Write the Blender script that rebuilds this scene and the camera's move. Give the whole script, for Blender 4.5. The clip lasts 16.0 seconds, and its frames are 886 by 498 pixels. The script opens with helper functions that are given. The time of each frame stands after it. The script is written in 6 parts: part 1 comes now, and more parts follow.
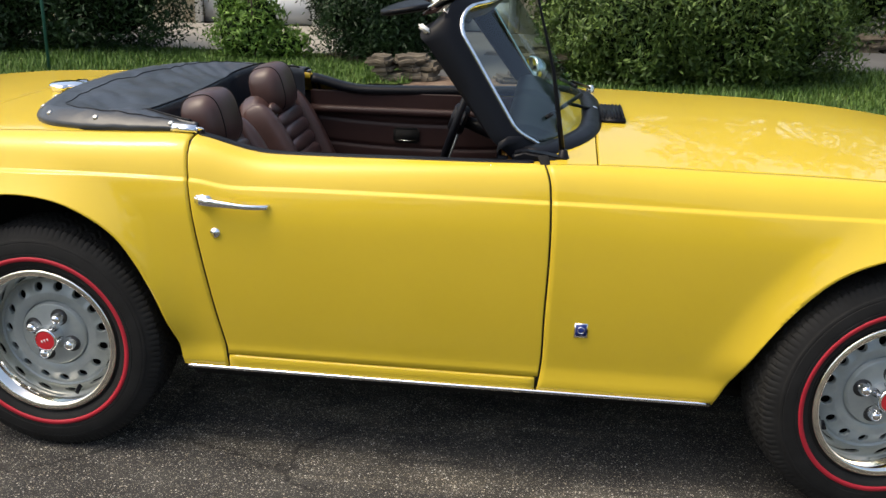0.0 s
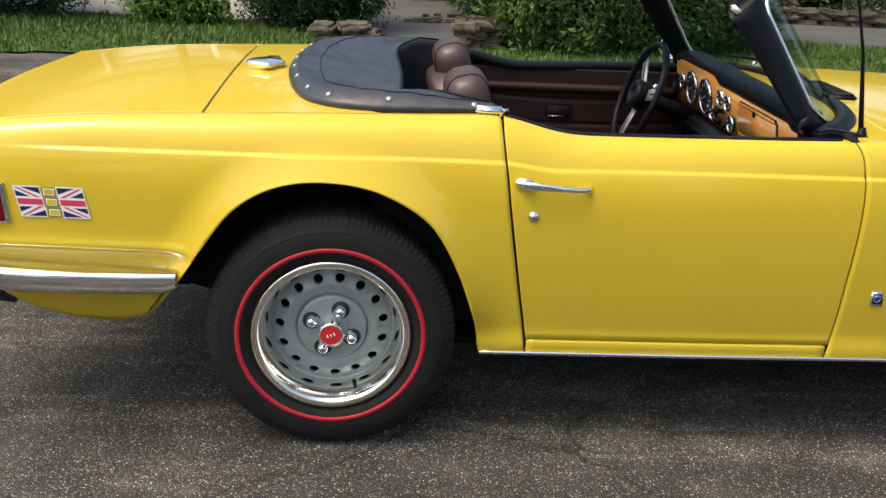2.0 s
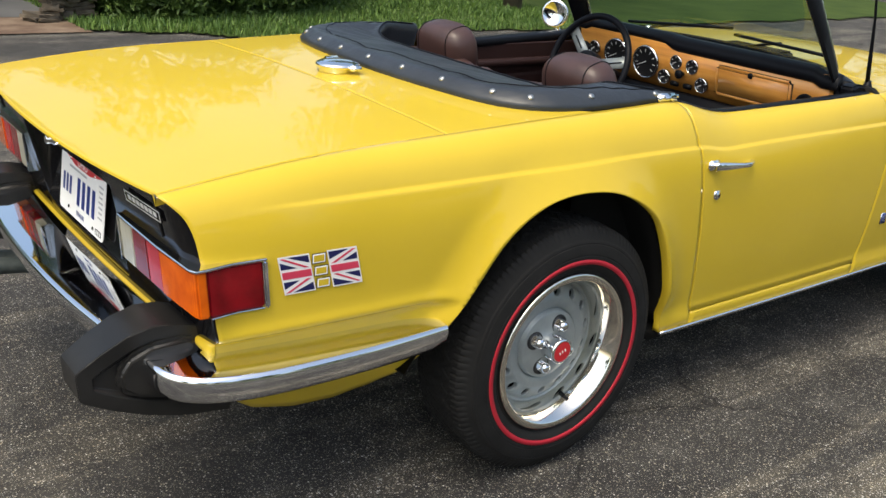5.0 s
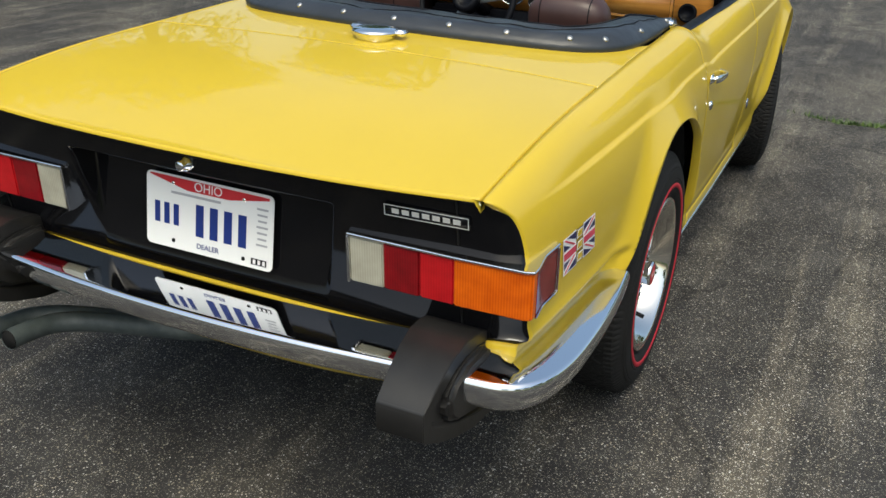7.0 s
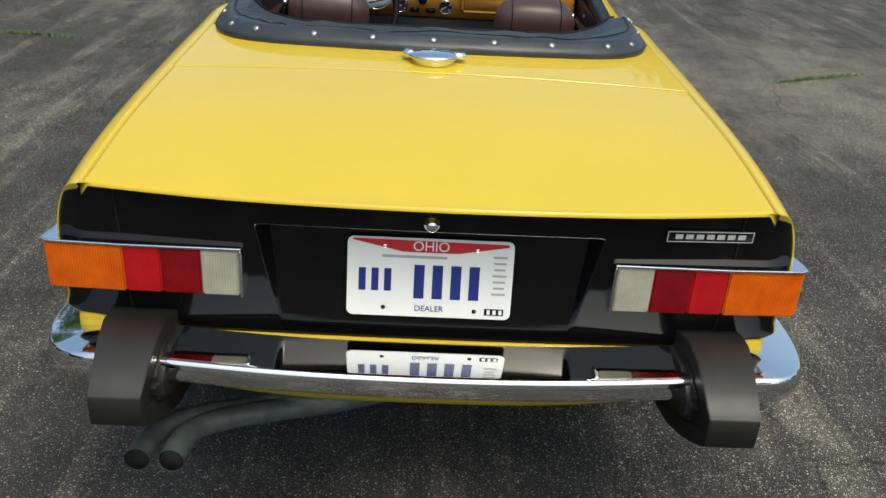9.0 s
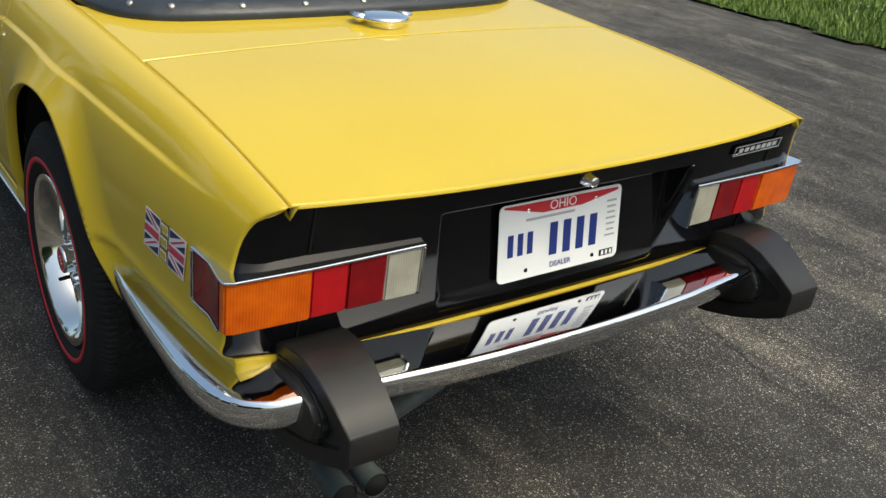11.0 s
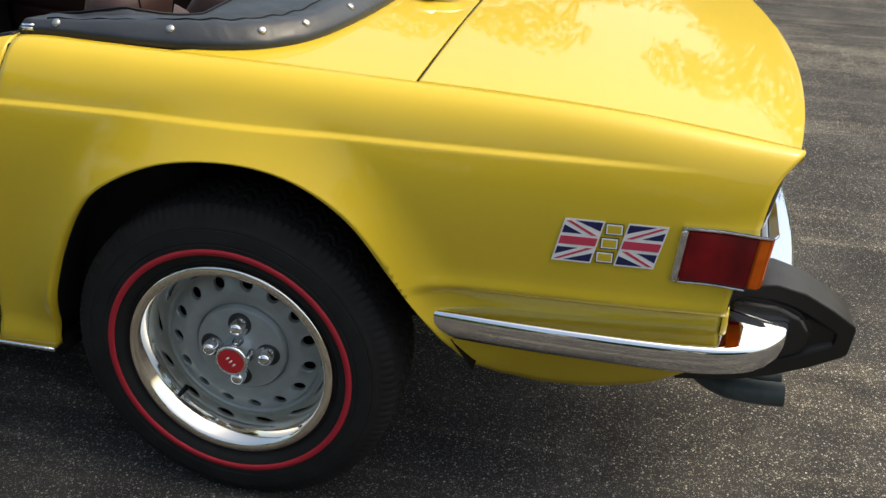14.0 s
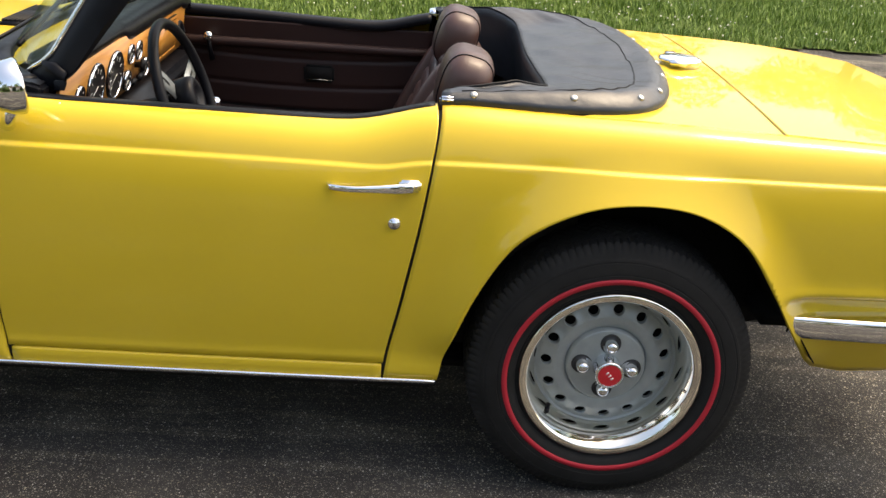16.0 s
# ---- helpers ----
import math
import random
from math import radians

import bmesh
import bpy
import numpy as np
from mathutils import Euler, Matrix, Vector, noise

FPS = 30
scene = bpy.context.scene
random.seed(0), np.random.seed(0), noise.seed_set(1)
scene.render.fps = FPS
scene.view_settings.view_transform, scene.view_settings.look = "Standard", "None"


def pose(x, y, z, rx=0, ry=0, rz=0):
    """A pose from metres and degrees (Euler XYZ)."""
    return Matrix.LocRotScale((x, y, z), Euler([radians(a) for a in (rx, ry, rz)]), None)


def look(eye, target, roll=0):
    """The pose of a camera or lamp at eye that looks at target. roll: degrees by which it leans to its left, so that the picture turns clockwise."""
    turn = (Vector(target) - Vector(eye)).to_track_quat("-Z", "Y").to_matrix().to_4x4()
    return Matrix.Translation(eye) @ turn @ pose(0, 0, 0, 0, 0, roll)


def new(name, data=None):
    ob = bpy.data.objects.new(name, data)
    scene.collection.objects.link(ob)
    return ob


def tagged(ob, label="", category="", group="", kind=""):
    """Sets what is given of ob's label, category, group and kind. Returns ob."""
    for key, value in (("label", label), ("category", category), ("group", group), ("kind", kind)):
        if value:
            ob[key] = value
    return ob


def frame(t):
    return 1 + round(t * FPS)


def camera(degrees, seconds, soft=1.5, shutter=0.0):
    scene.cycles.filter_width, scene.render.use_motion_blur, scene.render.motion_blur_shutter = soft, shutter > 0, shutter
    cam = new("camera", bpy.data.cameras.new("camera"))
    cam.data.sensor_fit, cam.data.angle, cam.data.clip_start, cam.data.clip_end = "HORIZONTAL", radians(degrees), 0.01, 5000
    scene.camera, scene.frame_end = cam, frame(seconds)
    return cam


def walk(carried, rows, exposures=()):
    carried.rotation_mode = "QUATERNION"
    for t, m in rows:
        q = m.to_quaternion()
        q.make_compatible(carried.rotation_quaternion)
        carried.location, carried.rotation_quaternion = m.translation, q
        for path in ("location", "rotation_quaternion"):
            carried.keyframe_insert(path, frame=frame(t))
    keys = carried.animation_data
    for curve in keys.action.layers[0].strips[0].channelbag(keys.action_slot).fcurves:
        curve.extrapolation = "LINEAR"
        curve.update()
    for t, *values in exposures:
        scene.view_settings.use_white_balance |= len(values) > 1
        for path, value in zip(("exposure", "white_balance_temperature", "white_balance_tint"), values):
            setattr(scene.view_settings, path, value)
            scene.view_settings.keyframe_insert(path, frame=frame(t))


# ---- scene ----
cam = camera(49.7, 16.0)
PATH = [
    (0, (1.37, -2.979, 1.417), (1.147, -1.093, 0.791), 1.3),
    (0.5, (1.057, -3.059, 1.424), (0.901, -1.173, 0.777), 1.4),
    (1, (0.758, -3.031, 1.413), (0.665, -1.139, 0.77), 1.9),
    (1.5, (0.447, -2.997, 1.407), (0.48, -1.108, 0.751), 2.7),
    (2, (0.102, -2.994, 1.408), (0.253, -1.119, 0.727), 3.1),
    (2.5, (-0.188, -2.891, 1.397), (0.08, -1.034, 0.705), 3.2),
    (3, (-0.471, -2.794, 1.392), (-0.041, -0.966, 0.706), 4.0),
    (3.5, (-0.805, -2.743, 1.402), (-0.202, -0.972, 0.695), 3.6),
    (4, (-1.073, -2.588, 1.376), (-0.292, -0.895, 0.652), 3.9),
    (4.2, (-1.177, -2.51, 1.377), (-0.313, -0.854, 0.662), 4.2),
    (6.3, (-2.168, -1.557, 1.381), (-0.621, -0.545, 0.618), 3.7),
    (6.5, (-2.247, -1.454, 1.393), (-0.658, -0.516, 0.62), 3.3),
    (7, (-2.323, -1.137, 1.375), (-0.648, -0.393, 0.576), 2.8),
    (7.5, (-2.394, -0.828, 1.381), (-0.645, -0.289, 0.574), 3.1),
    (7.7, (-2.464, -0.682, 1.399), (-0.692, -0.228, 0.59), 3.1),
    (8, (-2.531, -0.516, 1.408), (-0.735, -0.171, 0.6), 2.7),
    (8.4, (-2.592, -0.287, 1.406), (-0.771, -0.096, 0.603), 2.7),
    (8.5, (-2.555, -0.24, 1.395), (-0.728, -0.088, 0.595), 2.4),
    (9, (-2.516, 0.039, 1.409), (-0.684, -0.033, 0.611), 3.4),
    (9.5, (-2.502, 0.355, 1.408), (-0.702, 0.035, 0.597), 4.2),
    (9.7, (-2.488, 0.472, 1.412), (-0.71, 0.054, 0.597), 4.1),
    (11.8, (-1.804, 1.522, 1.379), (-0.629, 0.161, 0.503), 4.9),
    (12, (-1.717, 1.591, 1.383), (-0.606, 0.182, 0.5), 4.5),
    (12.5, (-1.486, 1.785, 1.39), (-0.549, 0.255, 0.506), 3.4),
    (13, (-1.235, 1.974, 1.394), (-0.47, 0.349, 0.513), 2.0),
    (13.5, (-0.956, 2.053, 1.38), (-0.397, 0.354, 0.486), 1.3),
    (14, (-0.696, 2.146, 1.361), (-0.34, 0.393, 0.466), 1.9),
    (14.5, (-0.386, 2.253, 1.361), (-0.204, 0.466, 0.482), 2.3),
    (15, (-0.088, 2.301, 1.353), (-0.046, 0.493, 0.5), 2.8),
    (15.5, (0.214, 2.426, 1.369), (0.142, 0.597, 0.564), 3.8),
    (15.8, (0.369, 2.53, 1.406), (0.291, 0.701, 0.601), 5.0),
    (16, (0.489, 2.592, 1.415), (0.406, 0.752, 0.637), 4.2),
]
walk(cam, [(t, look(eye, target, roll)) for t, eye, target, roll in PATH],
     exposures=[(0, -0.40, 6900, 5), (4.2, -0.36, 6850, 4), (6.3, -0.78, 6600, 0), (8.3, -0.76, 6600, -2), (9.7, -0.88, 6650, -2), (12, -0.66, 6950, 0), (14.5, -0.36, 7500, 4), (15, -0.22, 7700, 6), (16, 0.20, 8000, 7)])


# ---- light ----
world = bpy.data.worlds.new("sky")
scene.world = world
world.use_nodes = True
wn = world.node_tree.nodes
sky = wn.new("ShaderNodeTexSky")
sky.sky_type, sky.sun_disc = "NISHITA", False
sky.sun_elevation, sky.sun_rotation = radians(62), radians(246)
sky.air_density, sky.dust_density, sky.ozone_density = 0.9, 5.0, 0.7
world.node_tree.links.new(sky.outputs[0], wn["Background"].inputs[0])
wn["Background"].inputs[1].default_value = 0.42
sun = new("sun", bpy.data.lights.new("sun", "SUN"))
sun.data.energy, sun.data.angle, sun.data.color = 0.85, radians(12), (1.0, 0.95, 0.87)
sun.matrix_world = look((-4.28, -1.91, 8.83), (0, 0, 0))
scene.view_settings.exposure = 0.0


# ---- materials ----
def material(name, base, rough=0.5, metal=0.0, coat=0.0, spec=0.5):
    m = bpy.data.materials.new(name)
    m.use_nodes = True
    p = m.node_tree.nodes["Principled BSDF"]
    p.inputs["Base Color"].default_value = (*base, 1)
    p.inputs["Roughness"].default_value = rough
    p.inputs["Metallic"].default_value = metal
    p.inputs["Coat Weight"].default_value = coat
    p.inputs["Coat Roughness"].default_value = 0.03
    p.inputs["Specular IOR Level"].default_value = spec
    return m


def nodes_of(m):
    return m.node_tree.nodes, m.node_tree.links, m.node_tree.nodes["Principled BSDF"]


def noise_node(m, scale, detail=4.0, rough=0.55, kind="ShaderNodeTexNoise"):
    n, l, p = nodes_of(m)
    co = n.new("ShaderNodeTexCoord")
    t = n.new(kind)
    t.inputs["Scale"].default_value = scale
    if kind == "ShaderNodeTexNoise":
        t.inputs["Detail"].default_value, t.inputs["Roughness"].default_value = detail, rough
    l.new(co.outputs["Object"], t.inputs["Vector"])
    return t


def ramp(m, source, stops):
    n, l, p = nodes_of(m)
    r = n.new("ShaderNodeValToRGB")
    e = r.color_ramp.elements
    while len(e) < len(stops):
        e.new(0.5)
    for el, (at, c) in zip(e, stops):
        el.position = at
        el.color = (*c, 1) if len(c) == 3 else c
    l.new(source, r.inputs[0])
    return r.outputs[0]


def grey(v):
    return (v, v, v)


def mix(m, fac, a, b, mode="MIX"):
    n, l, p = nodes_of(m)
    x = n.new("ShaderNodeMix")
    x.data_type, x.blend_type = "RGBA", mode
    for sock, val in ((x.inputs[0], fac), (x.inputs[6], a), (x.inputs[7], b)):
        if isinstance(val, (int, float)):
            sock.default_value = val
        elif isinstance(val, tuple):
            sock.default_value = (*val, 1)
        else:
            l.new(val, sock)
    return x.outputs[2]


def base_from(m, col):
    n, l, p = nodes_of(m)
    l.new(col, p.inputs["Base Color"])


def bump(m, height, strength=0.3, dist=0.002):
    n, l, p = nodes_of(m)
    b = n.new("ShaderNodeBump")
    b.inputs["Strength"].default_value, b.inputs["Distance"].default_value = strength, dist
    l.new(height, b.inputs["Height"])
    l.new(b.outputs[0], p.inputs["Normal"])


def rough_from(m, source, lo, hi):
    n, l, p = nodes_of(m)
    r = n.new("ShaderNodeMapRange")
    r.inputs[3].default_value, r.inputs[4].default_value = lo, hi
    l.new(source, r.inputs[0])
    l.new(r.outputs[0], p.inputs["Roughness"])


YELLOW = material("yellow_paint", (0.74, 0.50, 0.022), 0.5, coat=0.75, spec=0.12)
base_from(YELLOW, ramp(YELLOW, noise_node(YELLOW, 3.0).outputs[0], [(0.3, (0.630, 0.449, 0.031)), (0.7, (0.665, 0.474, 0.036))]))
bump(YELLOW, noise_node(YELLOW, 160.0, 2.0).outputs[0], 0.02, 0.0006)
CHROME = material("chrome", (0.82, 0.83, 0.85), 0.07, 1.0)
rough_from(CHROME, noise_node(CHROME, 30.0).outputs[0], 0.02, 0.07)
STEEL = material("satin_steel", (0.86, 0.83, 0.76), 0.12, 1.0)
rough_from(STEEL, noise_node(STEEL, 60.0).outputs[0], 0.03, 0.09)
SILVER = material("silver_wheel_paint", (0.34, 0.36, 0.37), 0.36, 0.3)
base_from(SILVER, ramp(SILVER, noise_node(SILVER, 25.0).outputs[0], [(0.3, (0.29, 0.325, 0.33)), (0.7, (0.35, 0.385, 0.385))]))
RUBBER = material("tyre_rubber", (0.012, 0.012, 0.013), 0.75, spec=0.22)
base_from(RUBBER, ramp(RUBBER, noise_node(RUBBER, 18.0).outputs[0], [(0.3, grey(0.010)), (0.75, grey(0.017))]))
bump(RUBBER, noise_node(RUBBER, 300.0).outputs[0], 0.15, 0.001)
REDLINE = material("red_rubber", (0.42, 0.012, 0.028), 0.6)
BLACK = material("gloss_black_paint", (0.005, 0.005, 0.006), 0.1, spec=0.28)
rough_from(BLACK, noise_node(BLACK, 9.0).outputs[0], 0.05, 0.13)
DARK = material("underbody_and_gap_shade", (0.01, 0.01, 0.01), 0.85, spec=0.2)
PLASTIC = material("black_bumper_rubber", (0.018, 0.018, 0.019), 0.38, spec=0.45)
base_from(PLASTIC, ramp(PLASTIC, noise_node(PLASTIC, 9.0).outputs[0], [(0.35, grey(0.010)), (0.7, (0.021, 0.020, 0.0195))]))
rough_from(PLASTIC, noise_node(PLASTIC, 24.0).outputs[0], 0.30, 0.48)
bump(PLASTIC, noise_node(PLASTIC, 420.0).outputs[0], 0.12, 0.0008)
VINYL = material("black_vinyl", (0.022, 0.024, 0.03), 0.38)
base_from(VINYL, ramp(VINYL, noise_node(VINYL, 7.0).outputs[0], [(0.3, (0.019, 0.023, 0.029)), (0.75, (0.034, 0.040, 0.049))]))
bump(VINYL, noise_node(VINYL, 26.0, 5.0).outputs[0], 0.35, 0.006)
TRIM = material("black_trim", (0.006, 0.0066, 0.009), 0.40, spec=0.13)
rough_from(TRIM, noise_node(TRIM, 40.0).outputs[0], 0.30, 0.46)
# dark grey painted as the shade in the dimples round the wheel nuts
NUT_SHADE = material("painted_recess_shade", (0.022, 0.023, 0.025), 0.5, 0.2)
ALLOY = material("bright_alloy", (0.72, 0.72, 0.70), 0.45, 0.35)
STUDCAP = material("dull_stud_metal", (0.46, 0.45, 0.42), 0.34, 1.0)
CLOVER = material("white_clover", (0.70, 0.68, 0.60), 0.8)
LEATHER = material("brown_leather", (0.085, 0.038, 0.03), 0.38)
base_from(LEATHER, ramp(LEATHER, noise_node(LEATHER, 9.0).outputs[0], [(0.3, (0.046, 0.024, 0.021)), (0.75, (0.075, 0.038, 0.033))]))
bump(LEATHER, noise_node(LEATHER, 380.0, 3.0, kind="ShaderNodeTexVoronoi").outputs[0], 0.12, 0.001)
CARD = material("brown_door_vinyl", (0.028, 0.013, 0.012), 0.5, spec=0.3)
WOOD = material("varnished_walnut", (0.45, 0.20, 0.05), 0.3, coat=0.25)
_w = noise_node(WOOD, 5.0, 6.0, 0.6)
_wm = WOOD.node_tree.nodes.new("ShaderNodeMapping")
_wm.inputs["Scale"].default_value = (3.0, 0.6, 9.0)
WOOD.node_tree.links.new(_w.inputs["Vector"].links[0].from_socket, _wm.inputs[0])
WOOD.node_tree.links.new(_wm.outputs[0], _w.inputs["Vector"])
base_from(WOOD, ramp(WOOD, _w.outputs[0], [(0.3, (0.56, 0.215, 0.036)), (0.5, (0.72, 0.31, 0.058)), (0.72, (0.82, 0.40, 0.095))]))
AMBER = material("amber_lens", (0.62, 0.115, 0.005), 0.10, coat=0.25, spec=0.3)
REDLENS = material("red_lens", (0.19, 0.004, 0.008), 0.08, coat=0.25, spec=0.3)
BRIGHTRED = material("bright_red_lens", (0.44, 0.008, 0.012), 0.08, coat=0.25, spec=0.3)
WHITELENS = material("clear_lens", (0.40, 0.385, 0.31), 0.18, coat=0.3, spec=0.3)
for lens, thin, thick in ((AMBER, (0.82, 0.150, 0.006), (0.50, 0.060, 0.002)), (REDLENS, (0.26, 0.005, 0.010), (0.12, 0.002, 0.004)), (BRIGHTRED, (0.55, 0.010, 0.016), (0.36, 0.005, 0.009)), (WHITELENS, (0.47, 0.45, 0.36), (0.30, 0.285, 0.22))):
    nn, ll, pp = nodes_of(lens)
    wv = nn.new("ShaderNodeTexWave")
    wv.inputs["Scale"].default_value = 62.0
    wv.bands_direction = "Y"
    cc = nn.new("ShaderNodeTexCoord")
    ll.new(cc.outputs["Object"], wv.inputs["Vector"])
    deep = mix(lens, 0.86, wv.outputs["Color"], noise_node(lens, 22.0, 2.0).outputs["Color"])
    base_from(lens, ramp(lens, deep, [(0.28, thick), (0.68, thin)]))
    bump(lens, wv.outputs[0], 0.10, 0.0008)
WHITE = material("white_plate_enamel", (0.86, 0.86, 0.84), 0.35)
BLUE = material("blue_print", (0.01, 0.03, 0.20), 0.4)
REDPRINT = material("red_print", (0.55, 0.02, 0.03), 0.4)
PINKRED = material("decal_red", (0.62, 0.05, 0.10), 0.35)
NAVY = material("decal_navy", (0.012, 0.014, 0.085), 0.35)
GREYPRINT = material("grey_print", (0.42, 0.42, 0.44), 0.4)
EXHAUST = material("grey_exhaust_paint", (0.055, 0.070, 0.072), 0.5)
base_from(EXHAUST, ramp(EXHAUST, noise_node(EXHAUST, 30.0).outputs[0], [(0.35, (0.045, 0.058, 0.06)), (0.7, (0.085, 0.10, 0.10))]))
DIAL = material("dial_black", (0.010, 0.010, 0.011), 0.45, coat=0.15)
GLASS = bpy.data.materials.new("windscreen_glass")
GLASS.use_nodes = True
gn = GLASS.node_tree.nodes
gn.remove(gn["Principled BSDF"])
g_t, g_g, g_m = (gn.new(k) for k in ("ShaderNodeBsdfTransparent", "ShaderNodeBsdfGlossy", "ShaderNodeMixShader"))
g_t.inputs[0].default_value = (0.70, 0.80, 0.76, 1)
g_g.inputs["Roughness"].default_value = 0.02
g_m.inputs[0].default_value = 0.10
GLASS.node_tree.links.new(g_t.outputs[0], g_m.inputs[1])
GLASS.node_tree.links.new(g_g.outputs[0], g_m.inputs[2])
GLASS.node_tree.links.new(g_m.outputs[0], gn["Material Output"].inputs[0])

ASPHALT = material("worn_asphalt", (0.05, 0.05, 0.05), 0.9, spec=0.25)
_an, _al, _ap = nodes_of(ASPHALT)


def stretched(scale, turn, sx, sy, detail, rough):
    """Noise drawn out along one way over the ground."""
    t = noise_node(ASPHALT, scale, detail, rough)
    mp = _an.new("ShaderNodeMapping")
    mp.inputs["Rotation"].default_value = (0, 0, turn)
    mp.inputs["Scale"].default_value = (sx, sy, 1.0)
    _al.new(t.inputs["Vector"].links[0].from_socket, mp.inputs[0])
    _al.new(mp.outputs[0], t.inputs["Vector"])
    return t.outputs[0]


def chips(scale, share, full):
    """Stones of the aggregate: a share of the cells, each a little smaller than its cell."""
    c = noise_node(ASPHALT, scale, kind="ShaderNodeTexVoronoi")
    q = _an.new("ShaderNodeSeparateColor")
    _al.new(c.outputs["Color"], q.inputs[0])
    shape = ramp(ASPHALT, c.outputs["Distance"], [(0.34, grey(1.0)), (0.50, grey(0.0))])
    return mix(ASPHALT, 1.0, ramp(ASPHALT, q.outputs[0], [(1 - share, grey(0.0)), (1 - share * 0.6, grey(0.35)), (1.0, grey(full))]), shape, "MULTIPLY"), c, q


def nearness(dist):
    """One near a spot, falling to nothing a few metres away."""
    r = _an.new("ShaderNodeMapRange")
    r.inputs[1].default_value, r.inputs[2].default_value = 0.4, 4.6
    r.inputs[3].default_value, r.inputs[4].default_value = 1.0, 0.0
    _al.new(dist, r.inputs[0])
    return r.outputs[0]


_wide = noise_node(ASPHALT, 0.42, 5.0, 0.6).outputs[0]
_mid = noise_node(ASPHALT, 3.2, 6.0, 0.68).outputs[0]
_lane = stretched(1.0, 0.14, 0.26, 3.6, 11.0, 0.73)
_cross = stretched(0.8, -0.5, 0.6, 1.4, 11.0, 0.76)
_fine, _cell, _q1 = chips(330.0, 0.42, 0.95)
_stone, _c2, _q2 = chips(185.0, 0.20, 1.4)
_tar = ramp(ASPHALT, _mid, [(0.3, (0.018, 0.0176, 0.0182)), (0.5, (0.032, 0.0312, 0.0312)), (0.72, (0.062, 0.060, 0.056))])
_worn = mix(ASPHALT, 1.0, ramp(ASPHALT, _lane, [(0.50, grey(0.0)), (0.56, grey(0.45)), (0.63, grey(1.0))]), ramp(ASPHALT, _cross, [(0.52, grey(0.0)), (0.58, grey(0.5)), (0.66, grey(0.95))]), "LIGHTEN")
_worn = mix(ASPHALT, 1.0, _worn, ramp(ASPHALT, _mid, [(0.34, grey(0.25)), (0.58, grey(1.0))]), "MULTIPLY")
_spot = _an.new("ShaderNodeVectorMath")
_spot.operation = "DISTANCE"
_spot.inputs[1].default_value = (3.6, -2.6, 0)
_al.new(_cell.inputs["Vector"].links[0].from_socket, _spot.inputs[0])
_pale = mix(ASPHALT, 1.0, ramp(ASPHALT, mix(ASPHALT, 0.5, ramp(ASPHALT, _cross, [(0.3, grey(0.0)), (0.7, grey(1.0))]), nearness(_spot.outputs["Value"])), [(0.50, grey(0.0)), (0.66, grey(0.6)), (0.85, grey(1.0))]), ramp(ASPHALT, _mid, [(0.34, grey(0.45)), (0.58, grey(1.0))]), "MULTIPLY")
_worn = mix(ASPHALT, 1.0, _worn, _pale, "LIGHTEN")
_bare = mix(ASPHALT, 1.0, ramp(ASPHALT, _wide, [(0.38, grey(0.32)), (0.62, grey(0.66))]), mix(ASPHALT, 1.0, (0, 0, 0), _worn), "ADD")
_fac = mix(ASPHALT, 1.0, mix(ASPHALT, 1.0, _fine, _stone, "LIGHTEN"), _bare, "MULTIPLY")
_hue = ramp(ASPHALT, _q2.outputs[1], [(0.0, (0.46, 0.40, 0.29)), (0.5, (0.58, 0.54, 0.44)), (1.0, (0.70, 0.69, 0.66))])
_tar = mix(ASPHALT, mix(ASPHALT, 0.55, (0, 0, 0), _worn), _tar, (0.17, 0.150, 0.112))
_wob = noise_node(ASPHALT, 2.2, 6.0, 0.7)
_crk = noise_node(ASPHALT, 0.55, kind="ShaderNodeTexVoronoi")
_crk.feature = "DISTANCE_TO_EDGE"
_shift = mix(ASPHALT, 0.28, (0, 0, 0), _wob.outputs["Color"])
_add = _an.new("ShaderNodeVectorMath")
_al.new(_crk.inputs["Vector"].links[0].from_socket, _add.inputs[0])
_al.new(_shift, _add.inputs[1])
_al.new(_add.outputs[0], _crk.inputs["Vector"])
_crack = ramp(ASPHALT, _crk.outputs["Distance"], [(0.0, grey(1.0)), (0.005, grey(0.0))])
_crack = mix(ASPHALT, 1.0, _crack, ramp(ASPHALT, _wide, [(0.52, grey(0.0)), (0.57, grey(0.8))]), "MULTIPLY")
base_from(ASPHALT, mix(ASPHALT, _crack, mix(ASPHALT, _fac, _tar, _hue), (0.008, 0.008, 0.008)))
bump(ASPHALT, _cell.outputs["Distance"], 0.45, 0.003)
ROAD = material("grey_road", (0.10, 0.10, 0.105), 0.9, spec=0.2)
base_from(ROAD, ramp(ROAD, noise_node(ROAD, 0.8, 6.0).outputs[0], [(0.3, grey(0.075)), (0.7, (0.13, 0.128, 0.125))]))
SOIL = material("lawn_soil", (0.05, 0.06, 0.02), 0.95, spec=0.1)
base_from(SOIL, ramp(SOIL, noise_node(SOIL, 1.5, 6.0).outputs[0], [(0.3, (0.035, 0.06, 0.014)), (0.7, (0.07, 0.10, 0.025))]))
DIRT = material("reddish_dirt", (0.16, 0.11, 0.075), 0.95, spec=0.1)
base_from(DIRT, ramp(DIRT, noise_node(DIRT, 4.0, 6.0).outputs[0], [(0.3, (0.11, 0.07, 0.05)), (0.7, (0.24, 0.18, 0.13))]))
CONCRETE = material("pale_concrete", (0.33, 0.31, 0.27), 0.9)
STONE = material("tan_sandstone", (0.22, 0.17, 0.11), 0.9)
